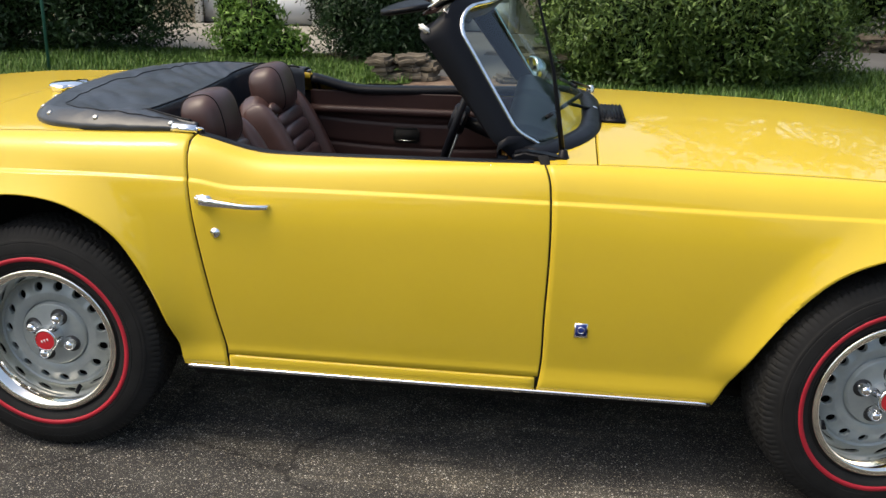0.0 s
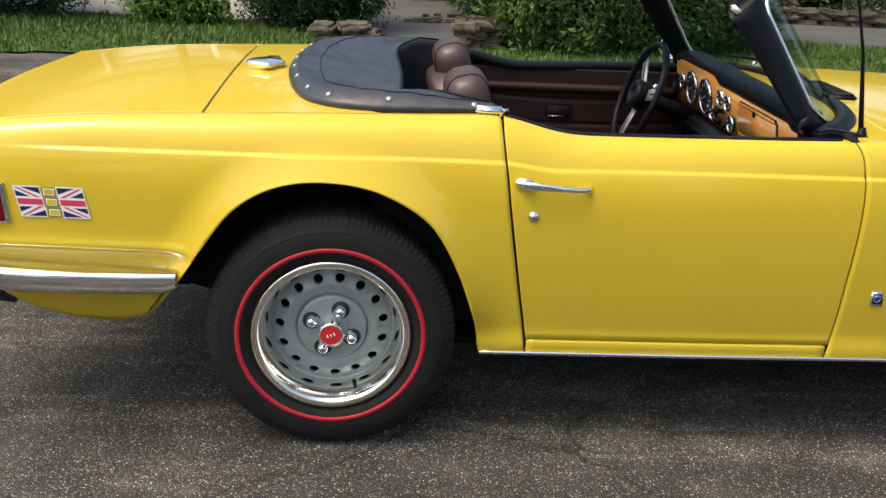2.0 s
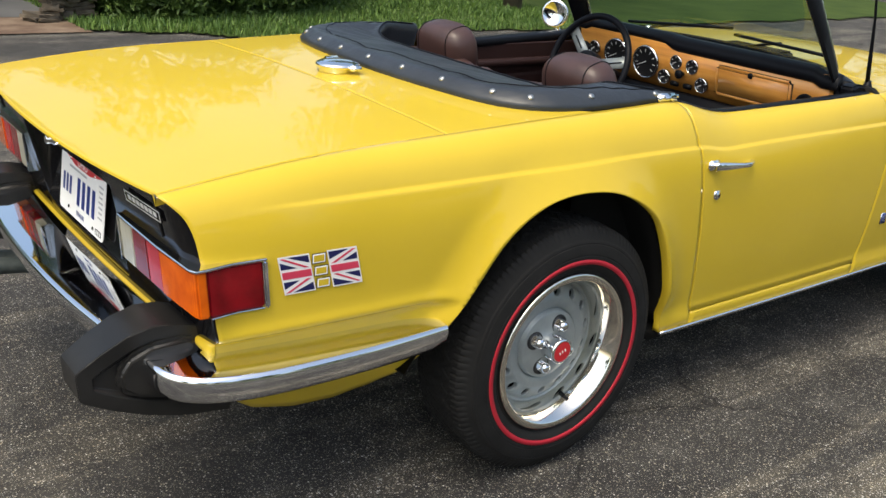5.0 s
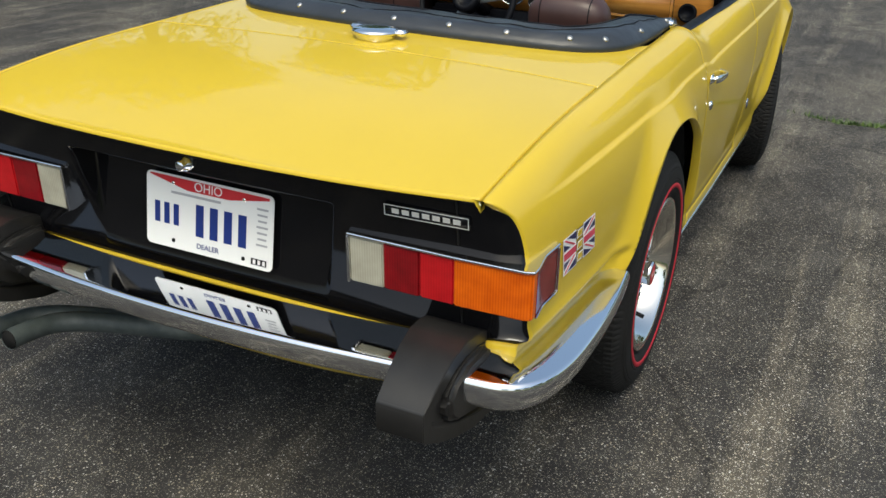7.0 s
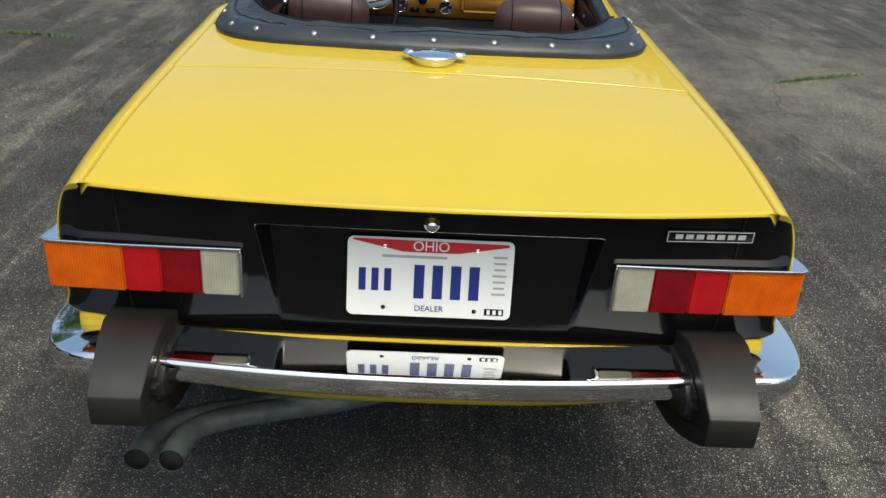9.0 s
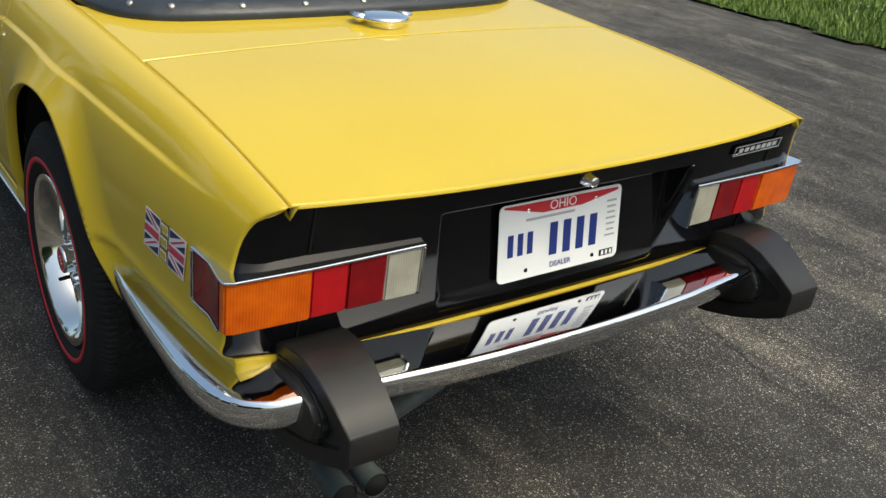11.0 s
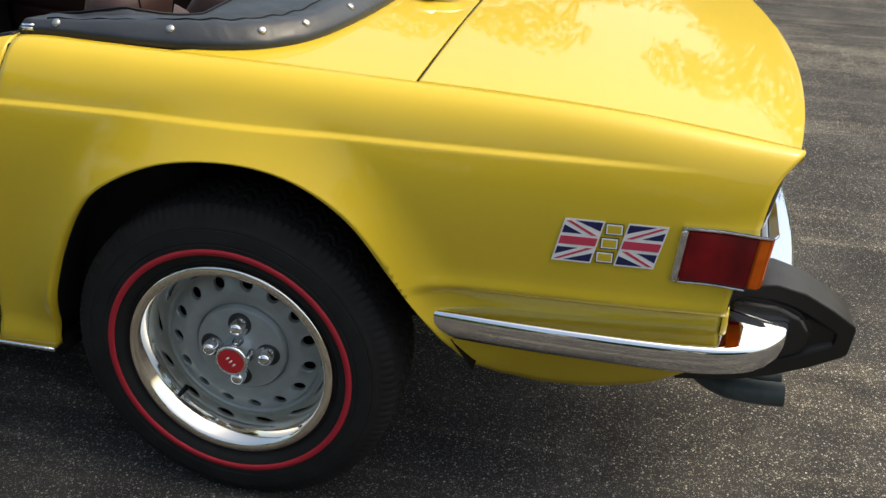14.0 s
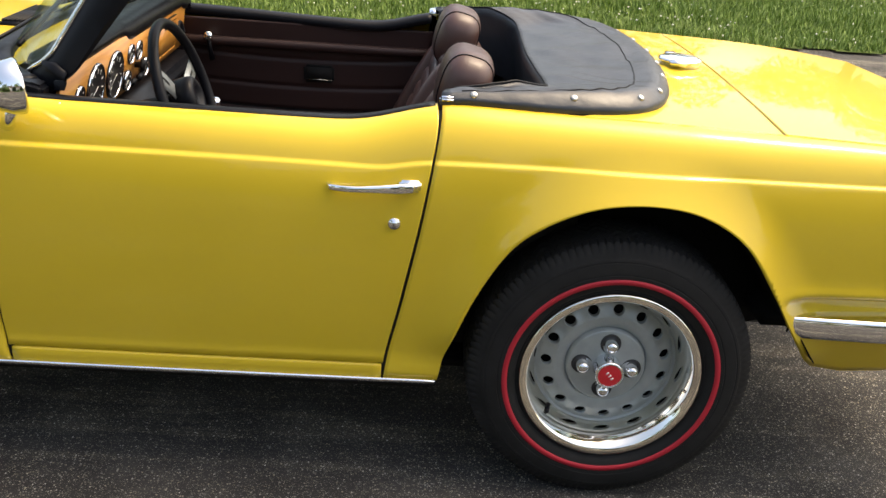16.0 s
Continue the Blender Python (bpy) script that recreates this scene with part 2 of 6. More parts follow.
base_from(STONE, ramp(STONE, noise_node(STONE, 6.0, 6.0).outputs[0], [(0.3, (0.05, 0.041, 0.030)), (0.55, (0.115, 0.093, 0.066)), (0.75, (0.21, 0.18, 0.135))]))
bump(STONE, noise_node(STONE, 22.0, 6.0).outputs[0], 0.6, 0.02)


def leaf_material(name, dark, light):
    m = material(name, light, 0.5, spec=0.3)
    n, l, p = nodes_of(m)
    g = n.new("ShaderNodeNewGeometry")
    base_from(m, ramp(m, g.outputs["Random Per Island"], [(0.0, dark), (1.0, light)]))
    p.inputs["Transmission Weight"].default_value = 0.0
    p.inputs["Subsurface Weight"].default_value = 0.0
    return m


YEW = leaf_material("dark_yew_leaf", (0.008, 0.022, 0.008), (0.03, 0.065, 0.02))
BOX = leaf_material("mid_green_leaf", (0.028, 0.058, 0.013), (0.125, 0.195, 0.042))
LIME = leaf_material("bright_green_leaf", (0.05, 0.11, 0.016), (0.17, 0.29, 0.05))
# near lawn: yellower grass, with its sunlight put into the colour
LIT_GRASS = leaf_material("sunlit_grass_blade", (0.075, 0.135, 0.020), (0.24, 0.33, 0.075))
GRASS = leaf_material("grass_blade", (0.035, 0.08, 0.014), (0.13, 0.215, 0.042))
# near-black green that stands in for the shade inside the shrubs
INNER_SHADE = material("painted_inner_shade", (0.008, 0.014, 0.006), 0.95, spec=0.05)
BARK = material("grey_bark", (0.11, 0.085, 0.06), 0.9)
bump(BARK, noise_node(BARK, 30.0, 5.0).outputs[0], 0.7, 0.01)
SIDING = material("cream_siding", (0.62, 0.58, 0.47), 0.7)
GARAGE = material("white_door_paint", (0.72, 0.74, 0.76), 0.55)
GREENPOST = material("green_post_paint", (0.02, 0.10, 0.075), 0.5)


# ---- mesh tools ----
def part(name, data, mat, parent=None, label="", m=None):
    """Links a bmesh or a mesh as one mesh object under a thing."""
    if isinstance(data, bmesh.types.BMesh):
        me = bpy.data.meshes.new(name)
        data.to_mesh(me)
        data.free()
        data = me
    if mat is not None and not data.materials:
        data.materials.append(mat)
    ob = new(name, data)
    if parent is not None:
        ob.parent = parent
    if m is not None:
        ob.matrix_basis = m
    if label:
        tagged(ob, label)
    return ob


def mesh_of(name, verts, faces, smooth=True):
    me = bpy.data.meshes.new(name)
    me.from_pydata([tuple(v) for v in verts], [], faces)
    me.validate()
    if smooth:
        me.polygons.foreach_set("use_smooth", [True] * len(me.polygons))
    me.update()
    return me


def grid_faces(n, m, wrap_n=False, wrap_m=False):
    f = []
    for i in range(n if wrap_n else n - 1):
        for j in range(m if wrap_m else m - 1):
            a, b = i * m + j, ((i + 1) % n) * m + j
            c, d = ((i + 1) % n) * m + (j + 1) % m, i * m + (j + 1) % m
            f.append((a, b, c, d))
    return f


def sheet(name, grid, inward, mat, parent, label="", top=None):
    """A pressed panel from a grid of points, with its edges turned in along the vector inward."""
    P = np.asarray(grid, float)
    n, m = P.shape[:2]
    ring = [(i, 0) for i in range(n)] + [(n - 1, j) for j in range(1, m)] + [(i, m - 1) for i in range(n - 2, -1, -1)] + [(0, j) for j in range(m - 2, 0, -1)]
    verts = P.reshape(-1, 3)
    off = np.array([P[i, j] + np.asarray(top if top is not None and j == 0 else inward, float) for i, j in ring])
    faces = grid_faces(n, m)
    k, total = len(ring), n * m
    for a in range(k):
        b = (a + 1) % k
        ia, ib = ring[a][0] * m + ring[a][1], ring[b][0] * m + ring[b][1]
        faces.append((ib, ia, total + a, total + b))
    bm = bmesh.new()
    vs = [bm.verts.new(v) for v in np.concatenate([verts, off])]
    for f in faces:
        bm.faces.new([vs[i] for i in f])
    bmesh.ops.remove_doubles(bm, verts=bm.verts, dist=3e-5)
    bmesh.ops.recalc_face_normals(bm, faces=bm.faces)
    mid = [f for f in bm.faces]
    inn = Vector(inward)
    if sum(f.normal.dot(inn) * f.calc_area() for f in mid) > 0:
        bmesh.ops.reverse_faces(bm, faces=bm.faces)
    for f in bm.faces:
        f.smooth = True
    return part(name, bm, mat, parent, label)


def lathe_mesh(name, prof, n=48, axis="z"):
    """Turns a profile of (radius, height) round an axis."""
    v = []
    for k in range(n):
        a = 2 * math.pi * k / n
        for r, h in prof:
            c, s = r * math.cos(a), r * math.sin(a)
            v.append({"z": (c, s, h), "y": (c, -h, s), "x": (h, c, s)}[axis])
    bm = bmesh.new()
    vs = [bm.verts.new(p) for p in v]
    for f in grid_faces(n, len(prof), wrap_n=True):
        try:
            bm.faces.new([vs[i] for i in f])
        except ValueError:
            pass
    bmesh.ops.remove_doubles(bm, verts=bm.verts, dist=1e-5)
    bmesh.ops.recalc_face_normals(bm, faces=bm.faces)
    for f in bm.faces:
        f.smooth = True
    me = bpy.data.meshes.new(name)
    bm.to_mesh(me)
    bm.free()
    return me


def smooth_path(pts, n):
    """A Catmull-Rom curve through points."""
    p = np.asarray(pts, float)
    p = np.concatenate([[2 * p[0] - p[1]], p, [2 * p[-1] - p[-2]]])
    out = []
    for t in np.linspace(0, len(p) - 3 - 1e-9, n):
        i, u = int(t), t - int(t)
        a, b, c, d = p[i:i + 4]
        out.append(0.5 * (2 * b + (c - a) * u + (2 * a - 5 * b + 4 * c - d) * u * u + (3 * b - a - 3 * c + d) * u ** 3))
    return np.array(out)


def tube_mesh(name, pts, radius, n=12, closed=False, caps=True):
    p = [Vector(q) for q in pts]
    k = len(p)
    rad = radius if hasattr(radius, "__len__") else [radius] * k
    up, v = None, []
    for i in range(k):
        a, b = (p[i - 1], p[(i + 1) % k]) if closed else (p[max(i - 1, 0)], p[min(i + 1, k - 1)])
        d = (b - a).normalized()
        if up is None:
            up = Vector((0, 0, 1)) if abs(d.z) < 0.9 else Vector((1, 0, 0))
        x = d.cross(up).normalized()
        up = x.cross(d).normalized()
        for j in range(n):
            t = 2 * math.pi * j / n
            v.append(p[i] + rad[i] * (math.cos(t) * x + math.sin(t) * up))
    f = grid_faces(k, n, wrap_n=closed, wrap_m=True)
    if caps and not closed:
        f += [tuple(range(n)), tuple(range(k * n - 1, (k - 1) * n - 1, -1))]
    return mesh_of(name, v, f)


def sweep_mesh(name, path, section, caps=True):
    """Sweeps a closed (out, up) section along a path on which up is z; out is to the left of the way."""
    P = np.asarray(path, float)
    v = []
    for i in range(len(P)):
        d = P[min(i + 1, len(P) - 1)] - P[max(i - 1, 0)]
        d /= np.linalg.norm(d[:2]) + 1e-9
        o = np.array([-d[1], d[0], 0])
        sec = section(i / (len(P) - 1)) if callable(section) else section
        v += [P[i] + a * o + np.array([0, 0, b]) for a, b in sec]
    m = len(v) // len(P)
    f = grid_faces(len(P), m, wrap_m=True)
    if caps:
        f += [tuple(range(m)), tuple(range(len(P) * m - 1, (len(P) - 1) * m - 1, -1))]
    bm = bmesh.new()
    me = mesh_of(name, v, f)
    bm.from_mesh(me)
    bmesh.ops.recalc_face_normals(bm, faces=bm.faces)
    bm.to_mesh(me)
    bm.free()
    return me


def rbox(sx, sy, sz, r=0.004, seg=2):
    bm = bmesh.new()
    bmesh.ops.create_cube(bm, size=1, matrix=Matrix.Diagonal((sx, sy, sz, 1)))
    bmesh.ops.bevel(bm, geom=bm.edges[:], offset=r, segments=seg, affect="EDGES")
    for f in bm.faces:
        f.smooth = True
    return bm


def crisp(me, degrees=32):
    """Smooth shading that keeps the hard edges."""
    me.polygons.foreach_set("use_smooth", [True] * len(me.polygons))
    me.set_sharp_from_angle(angle=radians(degrees))
    return me


def box_part(name, centre, size, mat, parent, label="", r=0.004, rot=(0, 0, 0)):
    return part(name, rbox(*size, r=min(r, 0.45 * min(size))), mat, parent, label, pose(*centre, *rot))


def prism_mesh(name, outline, depth, bevel=0.0, seg=3):
    """An upright plate: outline in (x, z), from y=-depth/2 to depth/2, its edges rounded."""
    bm = bmesh.new()
    vs = [bm.verts.new((x, -depth / 2, z)) for x, z in outline]
    f = bm.faces.new(vs)
    r = bmesh.ops.extrude_face_region(bm, geom=[f])
    bmesh.ops.translate(bm, verts=[g for g in r["geom"] if isinstance(g, bmesh.types.BMVert)], vec=(0, depth, 0))
    bmesh.ops.recalc_face_normals(bm, faces=bm.faces)
    if bevel:
        bmesh.ops.bevel(bm, geom=[e for e in bm.edges if abs(e.verts[0].co.y - e.verts[1].co.y) < 1e-6 or e.calc_face_angle(0) > 0.3], offset=bevel, segments=seg, affect="EDGES", clamp_overlap=True)
    me = bpy.data.meshes.new(name)
    bm.to_mesh(me)
    bm.free()
    return crisp(me)


def spline(xs, ys):
    """A natural cubic through points."""
    xs, ys = np.asarray(xs, float), np.asarray(ys, float)
    n, h = len(xs), np.diff(xs)
    A, r = np.eye(n), np.zeros(n)
    for i in range(1, n - 1):
        A[i, i - 1:i + 2] = h[i - 1], 2 * (h[i - 1] + h[i]), h[i]
        r[i] = 6 * ((ys[i + 1] - ys[i]) / h[i] - (ys[i] - ys[i - 1]) / h[i - 1])
    k = np.linalg.solve(A, r)

    def at(x):
        x = np.clip(np.asarray(x, float), xs[0], xs[-1])
        i = np.clip(np.searchsorted(xs, x) - 1, 0, n - 2)
        a, b = (xs[i + 1] - x) / h[i], (x - xs[i]) / h[i]
        return a * ys[i] + b * ys[i + 1] + ((a ** 3 - a) * k[i] + (b ** 3 - b) * k[i + 1]) * h[i] ** 2 / 6
    return at


def step(t):
    t = np.clip(t, 0, 1)
    return t * t * (3 - 2 * t)


# ---- the car ----
car = tagged(new("sports_car"), "bright yellow open two-seat sports car parked on asphalt", "car")

ZS = spline([-1.0, -0.68, -0.325, 0, 0.30, 0.40, 0.46, 0.53, 0.60, 0.68, 0.95, 1.25, 1.40, 1.8, 2.17, 2.5, 2.8, 2.98],
            [0.827, 0.866, 0.884, 0.896, 0.905, 0.906, 0.898, 0.880, 0.866, 0.863, 0.869, 0.877, 0.881, 0.878, 0.868, 0.838, 0.78, 0.72])
YS = spline([-1.0, -0.33, 0.2, 0.45, 0.9, 1.34, 1.6, 2.2, 2.98], [0.602, 0.598, 0.598, 0.602, 0.622, 0.640, 0.625, 0.60, 0.52])
WIDE = spline([-1.0, -0.8, -0.6, -0.3, 0, 0.5, 1.0, 1.45, 2.2, 2.6, 2.98], [0.664, 0.683, 0.694, 0.705, 0.711, 0.714, 0.717, 0.716, 0.712, 0.68, 0.58])
ZC = spline([-1.0, 0.0, 0.40, 0.47, 0.53, 0.60, 0.95, 1.4, 2.98], [0.796, 0.802, 0.803, 0.799, 0.789, 0.787, 0.792, 0.793, 0.780])
XE = spline([0.37, 0.5, 0.6, 0.723, 0.79, 0.84], [-0.880, -0.884, -0.892, -0.919, -0.936, -0.972])
XD = spline([0.27, 0.34, 0.44, 0.56, 0.68, 0.80, 0.86, 0.885, 0.91], [0.526, 0.517, 0.498, 0.476, 0.455, 0.437, 0.429, 0.428, 0.432])
XF = spline([0.27, 0.32, 0.48, 0.62, 0.81, 0.856, 0.89], [1.348, 1.357, 1.363, 1.367, 1.363, 1.355, 1.338])
LIP_R = smooth_path([(-0.452, 0.375), (-0.385, 0.467), (-0.318, 0.568), (-0.238, 0.672), (-0.135, 0.733), (-0.010, 0.750), (0.125, 0.727), (0.250, 0.652), (0.335, 0.52), (0.380, 0.38), (0.390, 0.285)], 90)
LIP_F = smooth_path([(1.805, 0.280), (1.881, 0.430), (1.960, 0.558), (2.052, 0.655), (2.159, 0.708), (2.25, 0.722), (2.38, 0.70), (2.49, 0.62), (2.56, 0.50), (2.60, 0.38), (2.62, 0.28)], 90)


LIP_A = np.concatenate([LIP_R[:-1], LIP_F[:-1]])
LIP_D = np.concatenate([np.diff(LIP_R, axis=0), np.diff(LIP_F, axis=0)])


def lip_distance(x, z):
    """How far a place on the side lies from the edge of a wheel arch."""
    p = np.stack([x, z], -1)[..., None, :] - LIP_A
    t = np.clip((p * LIP_D).sum(-1) / (LIP_D ** 2).sum(-1), 0, 1)
    return np.sqrt(((p - t[..., None] * LIP_D) ** 2).sum(-1)).min(-1)


def side_y(x, z):
    """Half-width of the body at a place along it and a height."""
    x, z = np.broadcast_arrays(np.asarray(x, float), np.asarray(z, float))
    zs, w, ys, zc = ZS(x), WIDE(x), YS(x), ZC(x)
    zw = 0.655
    t = np.clip((z - zw) / (zs - zw), 0, 1)
    y = ys + (w - ys) * (1 - t ** 2.5) ** 0.5
    y = np.where(z < zw, w - 0.030 * ((zw - z) / 0.34) ** 2, y)
    a = step((x + 0.86) / 0.3)
    y = y - a * 0.0075 * step((z - zc + 0.002) / 0.009) * (1 - np.clip((z - zc) / (zs - zc + 1e-6), 0, 1))
    r = step((-0.33 - x) / 0.09)
    y = y - r * 0.020 * step((0.552 - z) / 0.020) + r * 0.006 * np.exp(-((z - 0.557) / 0.014) ** 2)
    y = y - r * 0.40 * np.clip(0.44 - z, 0, 1)
    k = np.clip(1 - lip_distance(x, z) / 0.095, 0, 1)
    y = y + 0.031 * k ** 1.8 * step((z - 0.30 + 2 * r) / 0.14)
    sill = (1 - r) * step((0.350 - z) / 0.05)
    return y + 0.014 * sill


def rows_at(x, bottom):
    """Heights from the shoulder to the lower edge, close together at the creases."""
    zs, zc = ZS(x), ZC(x)
    q = 1 - np.linspace(0, 1, 12) ** 1.7
    up = zc + 0.012 + (zs - zc - 0.012) * q
    mid = zc + np.array([0.009, 0.007, 0.005, 0.003, 0.001, -0.001, -0.003, -0.006])
    low = np.linspace(zc - 0.012, max(bottom, 0.578), 16)
    edge = np.maximum(np.array([0.570, 0.563, 0.557, 0.551, 0.545, 0.539, 0.533]), bottom)
    last = np.linspace(edge[-1], bottom, 14)[1:]
    return np.maximum(np.concatenate([up, mid, low, edge, last]), bottom)


def refit(x0, x, z):
    """Keeps the rows on the shoulder and the crease where a panel's edge leans."""
    up = ZC(x) + (z - ZC(x0)) * (ZS(x) - ZC(x)) / (ZS(x0) - ZC(x0))
    return np.where(z > ZC(x0), up, z + (ZC(x) - ZC(x0)) * np.clip((z - 0.6) / 0.19, 0, 1))


def side_panel(name, s, xs, bottom, shift, label=""):
    cols = []
    for x0 in xs:
        b = float(bottom(x0))
        z = rows_at(x0, b)
        x = x0 + shift(x0, z, b)
        z = refit(x0, x, z)
        cols.append(np.stack([x, s * side_y(x, z), z], -1))
    return sheet(name, cols, (0, -s * 0.022, 0), YELLOW, car, label, top=(0, -s * 0.001, -0.022))


def quarter_bottom(x):
    if x > LIP_R[-1][0]:
        return 0.285
    if x < LIP_R[0][0]:
        return float(np.interp(x, [-0.885, -0.875, -0.84, -0.78, -0.68, -0.58, -0.50, -0.452], [0.50, 0.450, 0.392, 0.345, 0.313, 0.307, 0.324, 0.370]))
    return float(np.interp(x, LIP_R[:, 0], LIP_R[:, 1]))


def quarter_shift(x, z, b):
    bs = np.interp(x, [0.0, 0.25, 0.42], [0.75, 0.652, 0.285])
    return (XD(z) - 0.002 - XD(bs)) * step((x - 0.02) / 0.50) + (XE(z) - XE(b)) * step((-0.42 - x) / 0.46)


def wing_bottom(x):
    if x < LIP_F[0][0] or x > LIP_F[-1][0]:
        return 0.280
    return float(np.interp(x, LIP_F[:, 0], LIP_F[:, 1]))


def wing_shift(x, z, b):
    return (XF(z) + 0.002 - XF(b)) * step((1.80 - x) / 0.45)


QX = np.unique(np.concatenate([np.linspace(-0.885, -0.452, 40), LIP_R[:, 0], np.linspace(0.392, 0.521, 14)]))
WX = np.unique(np.concatenate([np.linspace(1.351, 1.805, 30), LIP_F[:, 0], np.linspace(2.625, 2.96, 20)]))


def door_grid(s):
    cols = []
    for u in np.concatenate([[0, 0.004], np.linspace(0.012, 0.988, 70), [0.996, 1]]):
        xt = 0.430 + u * (1.335 - 0.430)
        z = rows_at(xt, 0.324)
        x = XD(z) + 0.002 + u * (XF(z) - XD(z) - 0.004)
        z = refit(xt, x, z)
        cols.append(np.stack([x, s * side_y(x, z), z], -1))
    return cols


CROWN = spline([-1.05, -0.6, -0.33, 0.05, 1.2, 1.5, 2.2, 2.96], [0.002, 0.010, 0.014, 0.020, 0.026, 0.026, 0.018, 0.012])


def deck(x, y):
    return ZS(x) + CROWN(x) * (1 - (y / YS(x)) ** 2)


def tail(y):
    return -0.967 - 0.051 * (1 - (y / 0.602) ** 2)


def deck_sheet(name, x0, x1, inset, nx, mat, ny=41, label="", drop=0.014, ext=None):
    """A deck panel between two curves across the car."""
    g = []
    for u in np.concatenate([[0, 0.006], np.linspace(0.02, 0.98, nx), [0.994, 1]]):
        row = []
        for v in np.concatenate([[-1, -0.994], np.linspace(-0.98, 0.98, ny), [0.994, 1]]):
            yy = v * 0.6
            a, b = x0(yy), x1(yy)
            x = a + (b - a) * u
            y = v * (YS(max(x, -1.0)) - inset)
            row.append((x, y, deck(max(x, -1.0), y)))
        g.append(row)
    return sheet(name, g, (0, 0, -drop), mat, car, label)


for s in (-1, 1):
    side_panel("quarter_panel", s, QX, quarter_bottom, quarter_shift)
    side_panel("front_wing", s, WX, wing_bottom, wing_shift)
    door = sheet("door", door_grid(s), (0, -s * 0.022, 0), YELLOW, car)
    # chrome pull handle: base, bar and far foot
    hy = float(side_y(0.49, 0.752))
    hbar = sweep_mesh("door_handle", smooth_path([(0.474, s * (hy + 0.016), 0.757), (0.500, s * (hy + 0.024), 0.757), (0.540, s * (hy + 0.027), 0.755), (0.60, s * (hy + 0.025), 0.751), (0.642, s * (hy + 0.010), 0.748), (0.650, s * (hy - 0.002), 0.748)], 24),
                      lambda u: [(a * 0.006, b * (0.0105 if u < 0.25 else 0.0105 - 0.004 * min(1, (u - 0.25) / 0.3))) for a, b in ((-1, -0.7), (-0.5, -1), (0.5, -1), (1, -0.7), (1, 0.7), (0.5, 1), (-0.5, 1), (-1, 0.7))])
    handle = part("door_handle", hbar, CHROME, door, "chrome pull handle")
    pad = part("handle_escutcheon", rbox(0.046, 0.012, 0.026, 0.005, 3), CHROME, handle, m=pose(0.482, s * (hy + 0.004), 0.757))
    ly = float(side_y(0.511, 0.673))
    lk = part("door_lock", lathe_mesh("door_lock", [(0, 0.007), (0.006, 0.007), (0.007, 0.005), (0.012, 0.005), (0.0135, 0.002), (0.0135, -0.004)], 28, "y"), CHROME, door, "round chrome key lock", pose(0.511, s * ly, 0.673, 0, 0, 0 if s < 0 else 180))
    part("keyhole", rbox(0.002, 0.002, 0.007, 0.0005), DARK, lk, m=pose(0, -0.007, 0))
    # padded black strip along the door top, with small screws under it
    top = []
    for x in np.linspace(0.438, 1.315, 60):
        z = float(ZS(x))
        top.append((x, s * (float(YS(x)) - 0.022), z + 0.004))
    sec = [(-0.018 * s, -0.032), (-0.026 * s, -0.028), (-0.028 * s, -0.014), (-0.020 * s, -0.004), (0, -0.0005), (0.012 * s, 0.0005), (0.0195 * s, -0.001), (0.0235 * s, -0.006), (0.022 * s, -0.009), (-0.010 * s, -0.014)]
    part("door_top_strip", sweep_mesh("door_top_strip", top, sec), TRIM, door, "black padded strip")
    for x in (0.60, 0.93, 1.21):
        part("strip_screw", lathe_mesh("strip_screw", [(0, 0.004), (0.003, 0.003), (0.004, 0), (0.004, -0.004)], 10, "y"), STEEL, door, m=pose(x, s * (float(YS(x)) + 0.012), float(ZS(x)) - 0.006, 0, 0, 0 if s < 0 else 180))
    # inner trim card
    card = []
    for z in np.linspace(0.38, 0.845, 90):
        row = []
        for x in np.linspace(0.43, 1.31, 30):
            arc = 0.022 * ((x - 0.86) / 0.44) ** 2
            rib = sum(math.exp(-((z - zz - arc) / 0.006) ** 2) for zz in (0.475, 0.555, 0.635, 0.728))
            row.append((x, s * (0.585 - 0.03 * (z - 0.38) + 0.007 * rib), z))
        card.append(row)
    trimc = sheet("door_card", card, (0, s * 0.02, 0), CARD, door, "dark brown vinyl door card")
    roll = smooth_path([(0.43, s * 0.565, 0.775), (0.9, s * 0.563, 0.775), (1.31, s * 0.565, 0.775)], 12)
    part("padded_roll", tube_mesh("padded_roll", roll, 0.016, 10), CARD, trimc)
    wind = part("window_winder", tube_mesh("window_winder", [(1.150, s * 0.562, 0.715), (1.154, s * 0.548, 0.750), (1.158, s * 0.545, 0.785)], [0.010, 0.007, 0.006], 10), TRIM, trimc, "dark window winder with a bright knob")
    part("winder_knob", lathe_mesh("winder_knob", [(0, 0.014), (0.012, 0.012), (0.016, 0.004), (0.014, -0.008), (0.006, -0.012)], 18, "y"), CHROME, wind, m=pose(1.158, s * 0.545, 0.792, 0, 0, 180 if s < 0 else 0))
    pull = part("door_pull_recess", rbox(0.100, 0.012, 0.058, 0.008, 3), DARK, trimc, m=pose(0.80, s * 0.570, 0.685))
    part("door_pull", rbox(0.088, 0.010, 0.007, 0.003, 3), STEEL, pull, m=pose(0, -s * 0.003, -0.018))
    # sill with its bright strip
    sill = []
    for x in np.linspace(0.524, 1.348, 40):
        sill.append([(x, s * float(side_y(x, z)), z) for z in np.linspace(0.320, 0.283, 8)])
    sl = sheet("sill", sill, (0, -s * 0.05, 0), YELLOW, car)
    strip = [(x, s * (float(side_y(np.clip(x, 0.40, 1.80), 0.287)) + 0.002), 0.283) for x in np.linspace(0.398, 1.80, 50)]
